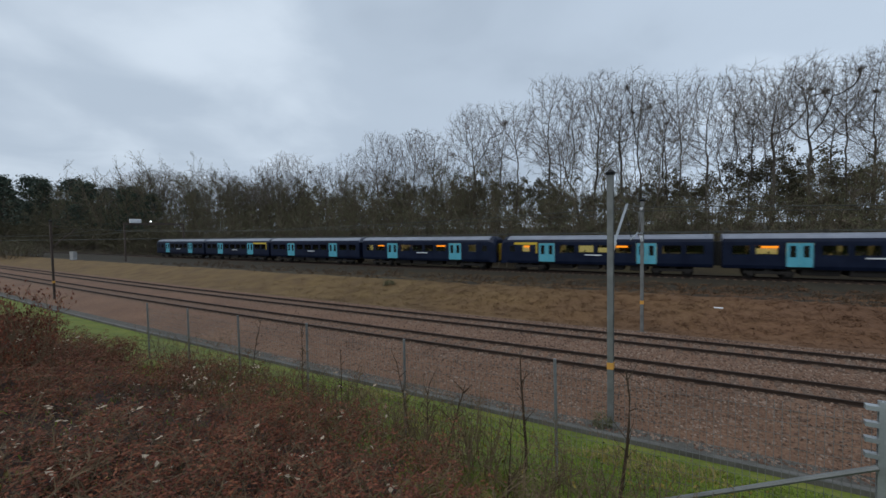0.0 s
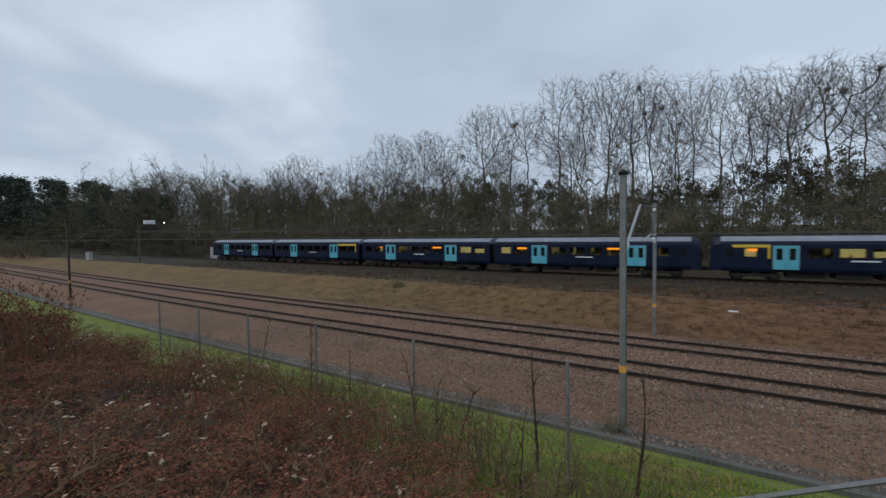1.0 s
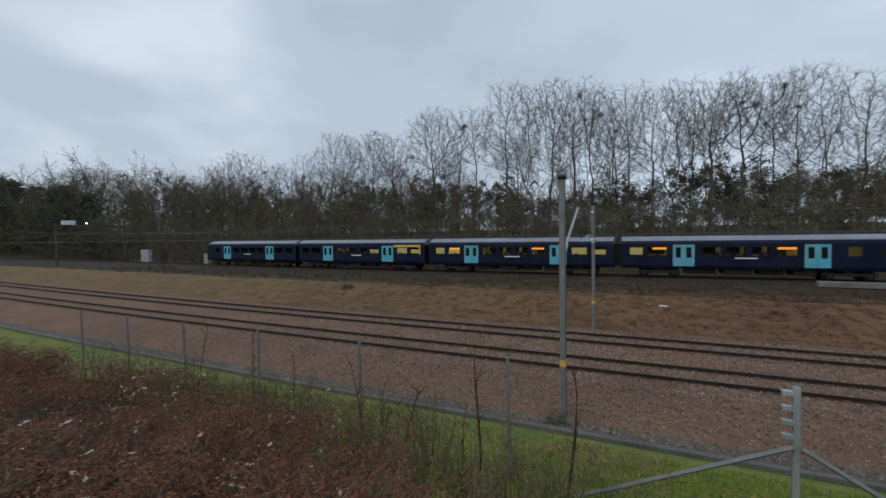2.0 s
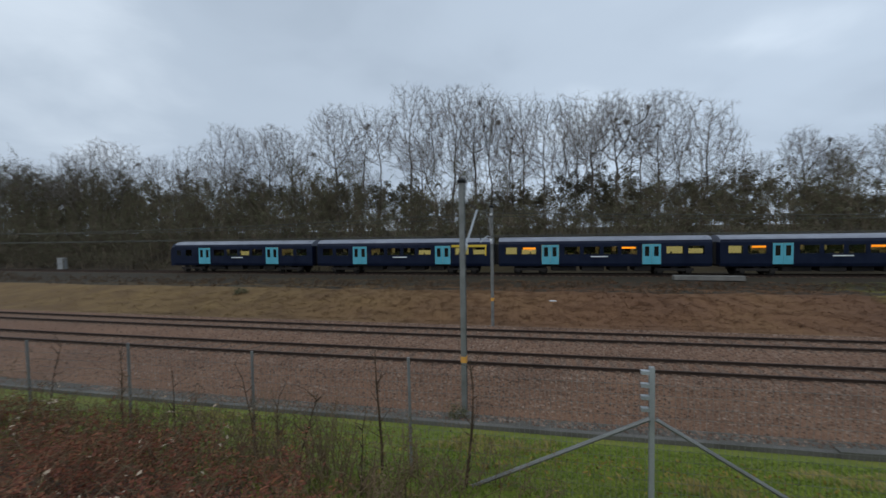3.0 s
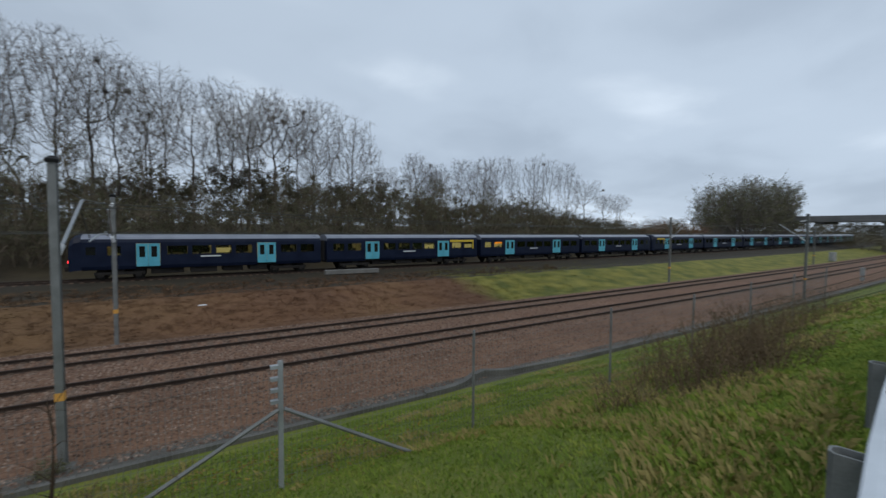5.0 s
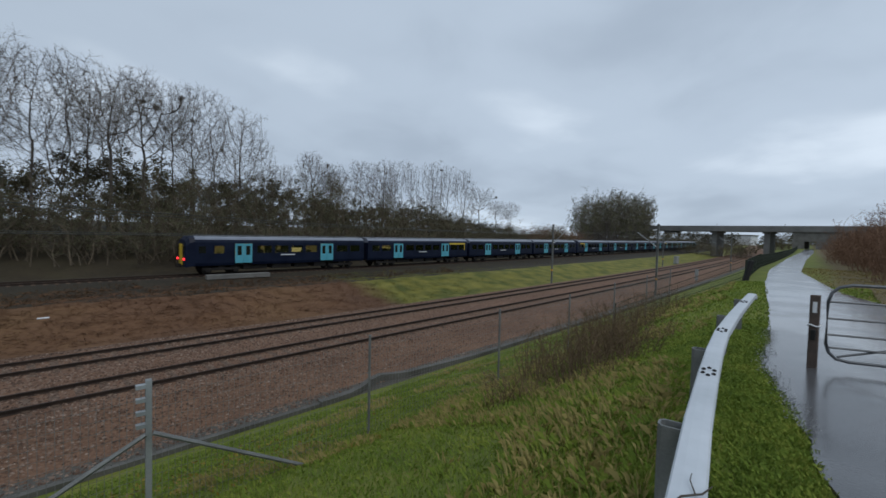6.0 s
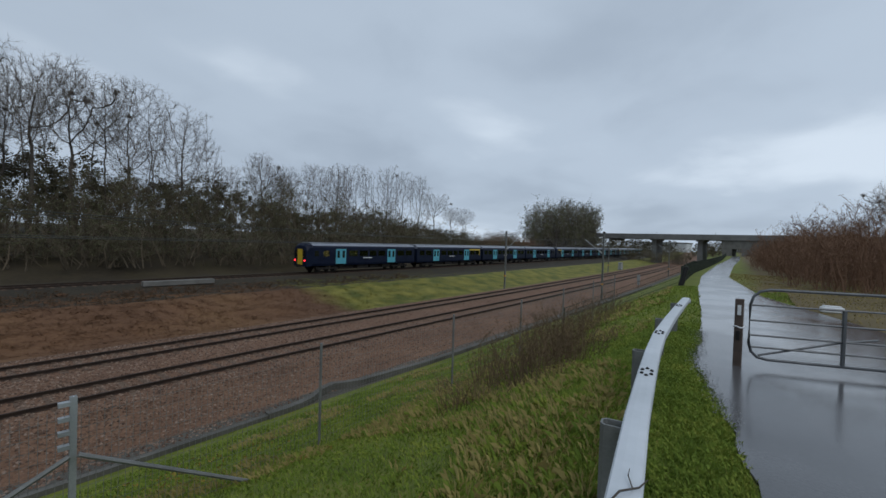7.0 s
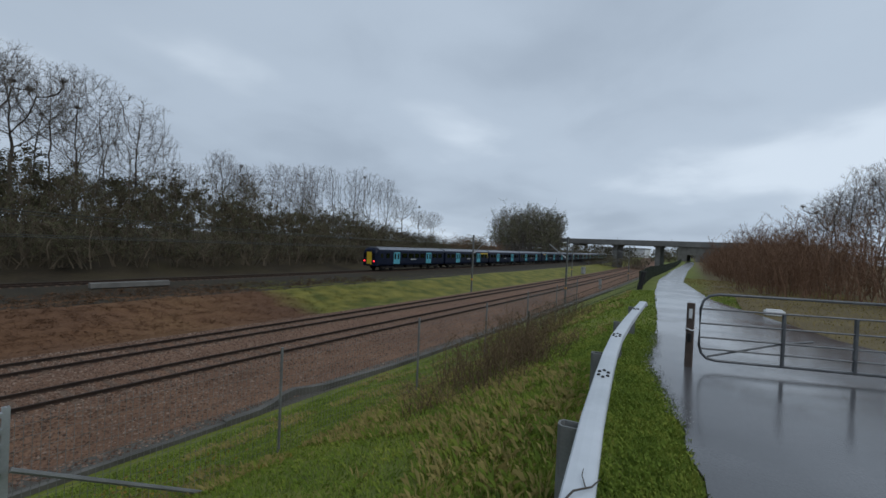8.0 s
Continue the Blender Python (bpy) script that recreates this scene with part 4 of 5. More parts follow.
# ---- bridges and far structures ----
def make_road_bridge():
    b = thing("road_bridge", "grey concrete road bridge crossing the railway", "bridge", kind="structure")
    part("deck", box(bmnew(), 178, 192, -20, 96, 8.9, 10.0), M_BRIDGE, b)
    for x in (178, 191.7):
        part("parapet", box(bmnew(), x, x + 0.3, -20, 96, 10.0, 10.9), M_BRIDGE, b)
    part("pier", bevelled(box(bmnew(), 180, 190, 28.2, 29.9, -1.0, 8.9), 0.05), M_BRIDGE, b)
    for y in (28.2, 44.0, 60.0):
        part("bearing_beam", bevelled(box(bmnew(), 179.2, 190.8, y - 0.4, y + 2.1, 8.3, 8.89), 0.05), M_BRIDGE, b)
    part("pier", bevelled(box(bmnew(), 180, 190, 44.0, 45.7, -1.0, 8.9), 0.05), M_BRIDGE, b)
    # abutment with the path's underpass
    for y0, y1 in ((-24, 16.2), (19.0, 22.0)):
        part("abutment", box(bmnew(), 178.5, 191.5, y0, y1, -1.0, 8.895), M_CONCRETE, b)
    part("lintel", box(bmnew(), 178.5, 191.5, 16.2, 19.0, 5.9, 8.895), M_CONCRETE, b)
    part("abutment", box(bmnew(), 178.5, 191.5, 92, 99, 0, 8.895), M_BRIDGE, b)
    for y in (8, 26, 47, 69, 88):
        part("lamp_column", tube(bmnew(), [(191.85, y, 10.9), (191.85, y, 12.2)], [0.09, 0.05], 6), M_DULLGALV, b)


make_road_bridge()


def make_gantry():
    g = thing("signal_gantry", "steel signal gantry spanning the far line", "gantry")
    x = -100
    for y in (34.4, 45.5):
        part("gantry_post", box(bmnew(), x - 0.12, x + 0.12, y - 0.12, y + 0.12, ground_z(x, y) - 0.2, 8.0), M_RUST, g)
    part("beam", box(bmnew(), x - 0.2, x + 0.2, 34.3, 45.6, 7.8, 8.15), M_RUST, g)
    part("equipment_box", bevelled(box(bmnew(), x + 0.2, x + 0.6, 35.2, 37.2, 8.15, 8.95), 0.04), M_WHITE, g, "white equipment box")
    part("signal_lamp", tube(bmnew(), [(x + 0.25, 39.0, 8.5), (x + 0.4, 39.0, 8.5)], 0.11, 8), M_LAMP, g, "small white lamp")


M_LAMP = glow("white_lamp", (0.95, 0.97, 1.0), 4.0)
make_gantry()


def make_cabinet(x, y, w, h, label):
    c = thing("lineside_cabinet", label, "cabinet", pose(x, y, ground_z(x, y)), "lineside cabinets")
    part("body", bevelled(box(bmnew(), -w / 2, w / 2, -0.35, 0.35, 0.1, h), 0.03), M_GREYWHITE, c)
    part("plinth", box(bmnew(), -w / 2 - 0.05, w / 2 + 0.05, -0.4, 0.4, -0.2, 0.1), M_CONCRETE, c)
    part("lid", bevelled(box(bmnew(), -w / 2 - 0.04, w / 2 + 0.04, -0.4, 0.4, h, h + 0.06), 0.01), M_GREYWHITE, c)


make_cabinet(112.0, 35.5, 1.6, 1.8, "pale lineside equipment cabinet on the grass bank")
make_cabinet(-90.0, 44.6, 2.7, 2.4, "large white lineside cabinet by the far line")
make_cabinet(-71.5, 45.2, 1.1, 1.7, "small pale lineside cabinet by the far line")
make_cabinet(-118.0, 31.0, 2.2, 1.8, "white lineside cabinet far down the line")
slab = bevelled(box(bmnew(), 10.4, 16.1, 42.1, 42.75, 0.62, 1.05), 0.03)
tagged(part("concrete_slab", slab, M_CONCRETE), "long pale concrete slab lying beside the far track", "slab")
lit_bm = bevelled(box(bmnew(), -0.28, 0.22, -0.08, 0.1, 0, 0.07), 0.02)
tagged(part("litter", lit_bm, M_WHITE, at=pose(-0.2, 31.1, ground_z(-0.2, 31.1))), "scrap of white litter on the brown bank", "litter")
ware = thing("warehouse", "white low warehouse far beyond the bridge", "building", pose(330, 76, 3.0))
part("wall", box(bmnew(), -10, 10, -16, 16, 0, 6), M_WHITE, ware)
part("roof", box(bmnew(), -10.5, 10.5, -16.5, 16.5, 6, 6.6), M_CONCRETE, ware)


# ---- trees and growth ----
class Skin:
    """Collects thin tapering limbs and small leaves as raw geometry."""

    def __init__(self):
        self.verts, self.faces = [], []

    def limb(self, a, b, ra, rb, sides=3):
        way = (b - a)
        if way.length < 1e-5:
            return
        way.normalize()
        side = way.cross(Vector((0.3, 0.2, 1)) if abs(way.z) < 0.9 else Vector((1, 0, 0))).normalized()
        other = way.cross(side)
        n = len(self.verts)
        for p, r in ((a, ra), (b, rb)):
            for k in range(sides):
                q = 2 * math.pi * k / sides
                self.verts.append(p + side * (r * math.cos(q)) + other * (r * math.sin(q)))
        for k in range(sides):
            self.faces.append((n + k, n + (k + 1) % sides, n + sides + (k + 1) % sides, n + sides + k))

    def twig(self, a, b, r):
        """The finest shoots: two slim crossed blades that end in a point."""
        way = (b - a).normalized()
        side = way.cross(Vector((0.3, 0.2, 1))).normalized() * r
        other = way.cross(side)
        n = len(self.verts)
        self.verts.extend([a - side, a + side, b, a - other, a + other])
        self.faces.extend([(n, n + 1, n + 2), (n + 3, n + 4, n + 2)])

    def leaf(self, p, size, rnd):
        d = Vector((rnd.gauss(0, 1), rnd.gauss(0, 1), rnd.gauss(0, 1))).normalized()
        e = d.cross(Vector((rnd.gauss(0, 1), rnd.gauss(0, 1), rnd.gauss(0, 1)))).normalized()
        f = d.cross(e) * 0.2
        n = len(self.verts)
        self.verts.extend([p - d * size, p + e * size * 0.5 + f * size, p + d * size, p - e * size * 0.5 + f * size])
        self.faces.extend([(n, n + 1, n + 2), (n, n + 2, n + 3)])

    def mesh(self, name, mat):
        me = bpy.data.meshes.new(name)
        me.from_pydata(self.verts, [], self.faces)
        me.materials.append(mat)
        return me


def jitter(rnd, s):
    return Vector((rnd.gauss(0, s), rnd.gauss(0, s), rnd.gauss(0, s)))


def tree_meshes(seed, height=20.0, half=4.4, low=0.42, stems=2, buds=2100):
    """A leafless broad-leaved tree grown towards buds that fill a lobed, domed crown: trunk with limbs, fine twigs, and forks for nests."""
    rnd = random.Random(seed)
    rng = np.random.default_rng(seed)
    z0 = height * low
    tall = (height - z0) / (2.3 * half)
    lobes = [(np.array((0, 0, z0 + (height - z0) * 0.6)), half * 0.8)]
    for k in range(7):
        a = 2.4 * k + rnd.uniform(-0.5, 0.5)
        r = half * rnd.uniform(0.3, 0.62)
        up_k = rnd.uniform(0.3, 0.8) if k < 5 else 0.85
        lobes.append((np.array((r * math.cos(a), r * math.sin(a), z0 + (height - z0) * up_k)), half * rnd.uniform(0.42, 0.62)))
    cloud_pts = []
    while len(cloud_pts) < buds:
        c, r = lobes[rnd.randrange(len(lobes))]
        d = rng.normal(size=3)
        p = c + d / np.linalg.norm(d) * r * rnd.random() ** 0.4 * np.array((1, 1, tall))
        if z0 * 0.7 < p[2] < height:
            cloud_pts.append(p)
    goal = np.array(cloud_pts)
    step, kill = 0.42, 0.6
    node, parent = [], []
    for k in range(stems):
        a = 6.28 * k / stems + rnd.random()
        at = np.array((0.3 * math.cos(a), 0.3 * math.sin(a), -0.4)) if stems > 1 else np.array((0.0, 0.0, -0.4))
        out = (0.10 if stems > 1 else 0.02) * rnd.uniform(0.6, 1.4)
        way = np.array((out * math.cos(a), out * math.sin(a), 1.0))
        last = 0 if k else -1
        while at[2] < z0 * rnd.uniform(0.85, 1.05):
            node.append(at)
            parent.append(last)
            last = len(node) - 1
            way = way + rng.normal(size=3) * np.array((0.03, 0.03, 0))
            at = at + way / np.linalg.norm(way) * step
    spots = np.array(node)
    gap = np.linalg.norm(goal[:, None] - spots[None], axis=2)
    near, best = gap.argmin(1), gap.min(1)
    for turn in range(90):
        if not len(goal):
            break
        fresh = []
        for i in np.unique(near):
            pull = goal[near == i] - node[i]
            pull = (pull / np.linalg.norm(pull, axis=1)[:, None]).sum(0)
            pull = pull / (np.linalg.norm(pull) + 1e-6) + rng.normal(size=3) * 0.13 + np.array((0, 0, 0.03))
            back = node[i] - node[parent[i]] if parent[i] >= 0 else np.array((0, 0, step))
            pull = pull + back / step * 0.5
            fresh.append((i, node[i] + pull / np.linalg.norm(pull) * step))
        first = len(node)
        for i, p in fresh:
            node.append(p)
            parent.append(int(i))
        spots = np.array([p for i, p in fresh])
        gap = np.linalg.norm(goal[:, None] - spots[None], axis=2)
        closer = gap.min(1) < best
        near = np.where(closer, gap.argmin(1) + first, near)
        best = np.minimum(best, gap.min(1))
        keep = best > kill
        goal, near, best = goal[keep], near[keep], best[keep]
    thick = [0.0] * len(node)
    for i in range(len(node) - 1, -1, -1):
        thick[i] = max(thick[i], 0.012 ** 2.4)
        if parent[i] >= 0:
            thick[parent[i]] += thick[i]
    thick = [t ** (1 / 2.4) for t in thick]
    wood, fine = Skin(), Skin()
    nests = []
    for i, p in enumerate(node):
        if parent[i] < 0:
            continue
        a, b = Vector(node[parent[i]]), Vector(p)
        ra, rb = min(thick[parent[i]], thick[i] * 1.3), thick[i]
        (wood if rb > 0.05 else fine).limb(a, b, ra, rb, 6 if rb > 0.09 else 3)
        if 0.05 < rb < 0.07 and b.z > height * 0.72:
            nests.append(b)
        if rb < 0.04:
            way = (b - a).normalized()
            for k in range(3):
                d = (way * 0.9 + jitter(rnd, 0.48) + Vector((0, 0, 0.15))).normalized()
                mid = b + d * rnd.uniform(0.3, 0.5)
                fine.twig(b, mid + d * 0.35, 0.0095)
                if k == 2:
                    fine.twig(mid, mid + (d + jitter(rnd, 0.5)).normalized() * rnd.uniform(0.3, 0.55), 0.009)
    fit = height / max(v.z for v in fine.verts)
    for v in wood.verts + fine.verts:
        v.z *= fit
    return wood.mesh("trunk", M_BARK), fine.mesh("crown", M_TWIG), nests


def conifer_meshes(seed):
    rnd = random.Random(seed)
    wood, fine = Skin(), Skin()
    wood.limb(Vector((0, 0, -0.4)), Vector((0, 0, 15)), 0.28, 0.05, 6)
    for k in range(90):
        z = rnd.uniform(5, 15.5)
        a = rnd.uniform(0, 6.28)
        reach = (16.5 - z) * 0.33 * rnd.uniform(0.6, 1.1) + 0.6
        tip = Vector((reach * math.cos(a), reach * math.sin(a), z + rnd.uniform(-0.3, 0.6)))
        wood.limb(Vector((0, 0, z - 0.3)), tip, 0.05, 0.015)
        for j in range(26):
            q = Vector((0, 0, z)).lerp(tip, rnd.uniform(0.35, 1.05)) + jitter(rnd, 0.32)
            fine.leaf(q, rnd.uniform(0.12, 0.3), rnd)
    return wood.mesh("trunk", M_BARK), fine.mesh("crown", M_CONIFER)


def scrub_meshes(seed, wide, tall, stems, leaves, leaf_size, twig_mat, leaf_mat, dome=False, forks=8, twigs=3):
    """A thicket: many stems from the ground, forked into twigs, with leaves still on them."""
    rnd = random.Random(seed)
    wood, fine = Skin(), Skin()
    tips = []
    for k in range(stems):
        p = Vector((rnd.uniform(-wide, wide) * 0.5, rnd.uniform(-wide, wide) * 0.32, -0.2))
        r = p.xy.length / (wide * 0.5)
        h = tall * (math.sqrt(max(0.08, 1 - 0.75 * r * r)) if dome else 1 - 0.3 * r) * (rnd.uniform(0.8, 0.96) if dome else rnd.uniform(0.62, 1.05))
        way = (Vector((p.x * 0.25 / max(wide, 1), p.y * 0.3 / max(wide, 1), 1)) + jitter(rnd, 0.12)).normalized()
        pts = [p]
        for j in range(4):
            way = (way + jitter(rnd, 0.16)).normalized()
            q = pts[-1] + way * h / 4
            wood.limb(pts[-1], q, tall * 0.0065 * (1 - 0.2 * j), tall * 0.0065 * (0.8 - 0.2 * j))
            pts.append(q)
        for j in range(forks):
            f = rnd.uniform(0.2, 1) * 4
            i = min(int(f), 3)
            at = pts[i].lerp(pts[i + 1], f - i)
            side = (Vector((rnd.gauss(0, 1), rnd.gauss(0, 1), 0.75))).normalized()
            tip = at + side * h * rnd.uniform(0.08, 0.24)
            wood.limb(at, tip, tall * 0.0026, tall * 0.0012)
            for m in range(twigs):
                e = at.lerp(tip, rnd.uniform(0.3, 1))
                end = e + (side + jitter(rnd, 0.6)).normalized() * h * rnd.uniform(0.04, 0.11)
                wood.twig(e, end, tall * 0.0016)
                tips.append(end)
    for k in range(leaves):
        fine.leaf(rnd.choice(tips) + jitter(rnd, leaf_size * 1.4), leaf_size * rnd.uniform(0.5, 1.2), rnd)
    return wood.mesh("branchwork", twig_mat), fine.mesh("foliage", leaf_mat)


def plant(name, label, category, meshes, m, group, names=("trunk", "crown")):
    t = thing(name, label, category, m, group)
    for n, me in zip(names, meshes):
        ob = part(n, me, None, t)
        if n == "branchwork":
            tagged(ob, kind="stuff")
    return t


def scaled(x, y, turn, sx, sz, sy=None):
    return Matrix.Translation((x, y, ground_z(x, y))) @ Matrix.Rotation(radians(turn), 4, "Z") @ Matrix.Diagonal((sx, sy or sx, sz, 1))


TREE_KINDS = [tree_meshes(11, 20, 4.6, 0.38, 3), tree_meshes(12, 20, 5.2, 0.34, 2), tree_meshes(13, 20, 4.0, 0.42, 2), tree_meshes(14, 20, 5.0, 0.36, 1), tree_meshes(15, 20, 4.4, 0.44, 3)]
SLIM_KINDS = [tree_meshes(21, 20, 2.8, 0.18, 1, 1300), tree_meshes(22, 20, 3.3, 0.22, 2, 1300)]


def nest_mesh():
    rnd = random.Random(4)
    sk = Skin()
    for k in range(130):
        d = jitter(rnd, 1.0).normalized()
        p = Vector((d.x * 0.3, d.y * 0.3, d.z * 0.2)) * rnd.uniform(0.5, 1.0)
        e = jitter(rnd, 1.0).normalized() * 0.22
        sk.limb(p - e, p + e, 0.02, 0.014)
    return sk.mesh("nest", M_BARK)


NEST = nest_mesh()
CONIFER = conifer_meshes(5)

# x, y, height of the crown's top over the rails
TALL_A = [(-92, 60, 22), (-85.6, 58.3, 23.3), (-76.7, 58.6, 23.5), (-69, 60, 20.5), (-62.3, 59, 21.4), (-53.4, 59.4, 24.2), (-47.5, 59.6, 23.5), (-41.5, 59.9, 23.4), (-33.3, 60.2, 26.2),
          (-27.5, 60.5, 25.4), (-20.5, 60.9, 28.8), (-16.2, 61, 27.6), (-11.5, 61.3, 28.4), (-8.6, 61.5, 27.4), (-5.2, 61.7, 26.4), (-0.8, 62, 23.6), (1.8, 64.5, 23.0)]
TALL_B = [(5, 62.3, 25.2), (8.6, 62.5, 24.8), (11.2, 64, 24.0), (14.2, 62.9, 24.2), (18.3, 63.2, 22), (22.8, 63.5, 19), (31.2, 64.1, 18.6), (34.6, 64.4, 17), (40.8, 64.8, 18.2),
          (44.5, 65, 18.4), (48.4, 65.4, 20), (53, 65.8, 19.8), (59.1, 66.2, 21), (63.5, 66.6, 20.5), (68.4, 67, 20.5), (75, 67.6, 17.2), (82.4, 68.3, 14.5), (89, 69, 14.6)]
rnd_tree = random.Random(77)
for k, (x, y, top) in enumerate(TALL_A + TALL_B):
    slim = 46 < x < 72 or k % 9 == 4
    kinds = SLIM_KINDS if slim else TREE_KINDS
    h = (top - ground_z(x, y)) / 20.0
    h *= 0.95 if -23 < x < -3 else 1.0
    wide = h * rnd_tree.uniform(1.0, 1.22)
    label = "tall slender leafless tree behind the railway" if slim else "tall leafless broad-leaved tree at the wood's edge"
    kind = kinds[k % len(kinds)]
    tree = plant("bare_tree", label, "tree", kind, scaled(x, y, 67 * k, wide, h), "trees of the wood")
    if -12 < x < 16 and k % 3 and kind[2]:
        for n in range(1 + k % 2):
            part("nest", NEST, None, tree, "dark rook nest of twigs", at=Matrix.Translation(kind[2][(7 * n + k) % len(kind[2])]) @ Matrix.Scale(0.62, 4))
for k in range(14):
    x = -104 + 13.5 * k + rnd_tree.uniform(-2, 2)
    y = bend(x) + rnd_tree.uniform(69, 80)
    top = float(np.interp(x, [-100, -60, -38, -15, 10, 25, 50, 90], [19, 18, 18, 24, 21, 15, 15, 12]))
    h = (top - 2) / 20.0
    plant("bare_tree", "leafless tree deeper in the wood", "tree", TREE_KINDS[(k * 3) % 5], scaled(x, y, 41 * k, h * 1.0, h), "trees of the wood")
for k in range(24):
    x = -322 + 8.6 * k
    y = (56 if x > -262 else 48) + rnd_tree.uniform(-4, 4)
    plant("conifer", "dark evergreen conifer on the far skyline", "tree", CONIFER, scaled(x, y, 50 * k, -x / 100, -x / 138 * (1 + 0.04 * math.sin(k * 1.7))), "conifers")
for x, y, top in ((-166, 58, 24), (-154, 57.5, 26.5), (-143, 58, 25), (-134, 57.6, 24.5), (-121, 58, 21), (-107, 57.9, 22), (-100, 58.5, 19.5)):
    h = (top - 2) / 20.0
    plant("bare_tree", "round-headed leafless tree on the far skyline", "tree", TREE_KINDS[int(-x) % 5], scaled(x, y, x * 9, h * 1.3, h), "trees of the wood")

DEEP = scrub_meshes(37, 13, 10, 20, 10000, 0.16, M_HEDGE, M_DEEPWOOD)
SCRUB = [scrub_meshes(31 + k, 11, 10, 40, 11000, 0.06, M_HEDGE, M_IVY, forks=10, twigs=4) for k in range(3)]
for k in range(28):
    x = -118 + 8.2 * k + rnd_tree.uniform(-1.5, 1.5)
    for row, v in enumerate((53.2, 58.5, 64.5)):
        if row == 2 and k % 3:
            continue
        top = float(np.interp(x, [-120, -90, -60, -42, 0, 30, 60, 100], [2.0, 1.8, 1.6, 1.35, 1.18, 1.08, 0.86, 0.56])) * (0.62, 0.92, 1.15)[row] * rnd_tree.uniform(0.7, 1.3)
        plant("thicket", "dense dark thicket of ivy-clad scrub behind the line", "bush", SCRUB[(k + row) % 3], scaled(x + 4 * row, bend(x) + v, 180 * (k % 2) + rnd_tree.uniform(-12, 12), 1.12, top), "scrub behind the line", ("branchwork", "foliage"))
for k in range(13):
    x = -300 + 14.0 * k
    plant("thicket", "dense dark thicket of ivy-clad scrub behind the line", "bush", SCRUB[k % 3], scaled(x, 56 + 4 * (k % 2), 90 * k, 2.0, 2.5 + 0.25 * (k % 3)), "scrub behind the line", ("branchwork", "foliage"))
for k in range(16):
    y = -70 + 9.5 * k
    plant("thicket", "dense dark wood closing the view down the line", "bush", DEEP, scaled(-312 - 6 * (k % 2), y, 90 + 180 * k, 2.4, 2.6 + 0.3 * math.sin(k * 2.1)), "scrub behind the line", ("branchwork", "foliage"))
for k in range(17):
    x = -318 + 12.5 * k
    plant("thicket", "dark undergrowth beneath the far conifers", "bush", DEEP, scaled(x, 50 + 3 * (k % 2) - (6 if x < -265 else 0), 180 * k, 1.5, -x / 190), "scrub behind the line", ("branchwork", "foliage"))
for k in range(9):
    x = -262 + 13.5 * k
    plant("thicket", "dense dark thicket of ivy-clad scrub behind the line", "bush", SCRUB[k % 3], scaled(x, bend(x) + 31.5, 180 * k, 1.2, 0.55 + 0.1 * (k % 2)), "scrub behind the line", ("branchwork", "foliage"))
for k in range(11):
    x = -140 + 11.5 * k + rnd_tree.uniform(-1, 1)
    plant("thicket", "low dark bramble growth beside the far track", "bush", SCRUB[(k + 1) % 3], scaled(x, bend(x) + 49.6, 180 * k, 0.85, 0.36), "scrub behind the line", ("branchwork", "foliage"))

for k in range(27):
    x = -116 + 8.0 * k
    top = float(np.interp(x, [-120, -90, -60, 0, 30, 60, 100], [1.8, 1.45, 1.22, 1.1, 1.0, 0.76, 0.45]))
    plant("thicket", "dark undergrowth deep inside the leafless wood", "bush", DEEP, scaled(x, bend(x) + 69 + 3 * (k % 2), 180 * k + 10 * (k % 3), 1.15, top * rnd_tree.uniform(0.75, 1.2)), "scrub behind the line", ("branchwork", "foliage"))

# rounded clump and low scrub towards the bridge
DOME = scrub_meshes(41, 28, 12, 330, 56000, 0.13, M_TWIG, M_IVY, True, 12, 4)
plant("tree_clump", "rounded dense clump of leafless trees near the bridge", "tree clump", DOME, scaled(170, 79.0, 20, 1.42, 1.95), "", ("branchwork", "foliage"))
HAW = [scrub_meshes(51 + k, 6, 4, 58, 1900, 0.04, M_HAW, M_HAW, twigs=6) for k in range(3)]
for k in range(8):
    x = 92 + 4.2 * k
    plant("scrub", "low red-brown scrub on the bank beside the far line", "bush", HAW[k % 3], scaled(x, bend(x) + 57 + 2 * (k % 2), 60 * k, 1.5, 1.5), "low scrub by the bridge", ("branchwork", "foliage"))
for x, y, w, h in ((160, 31.5, 0.5, 0.72), (166, 33.5, 0.5, 0.66), (170, 40.0, 0.6, 0.5), (174, 47.5, 0.7, 0.52), (176, 53.5, 0.6, 0.5)):
    plant("thicket", "dark green bush growing beside the bridge pier", "bush", SCRUB[int(x) % 3], scaled(x, y, 40 * x, w, h), "bushes by the bridge", ("branchwork", "foliage"))
for k in range(13):
    if k != 3:
        plant("thicket", "dark scrub in the distance beyond the bridge", "bush", DEEP, scaled(309 + 5 * (k % 2), 24 + 11.5 * k, 80 + 180 * k, 1.25, 1.12), "scrub beyond the bridge", ("branchwork", "foliage"))
for k in range(9):
    x = 200 + 9 * (k % 8)
    plant("thicket", "dark scrub in the distance beyond the bridge", "bush", SCRUB[k % 3], scaled(x, -30 + 20 * k, 70 * k, 2.0, 0.75), "scrub beyond the bridge", ("branchwork", "foliage"))

# hawthorn along the path
rnd_haw = random.Random(9)
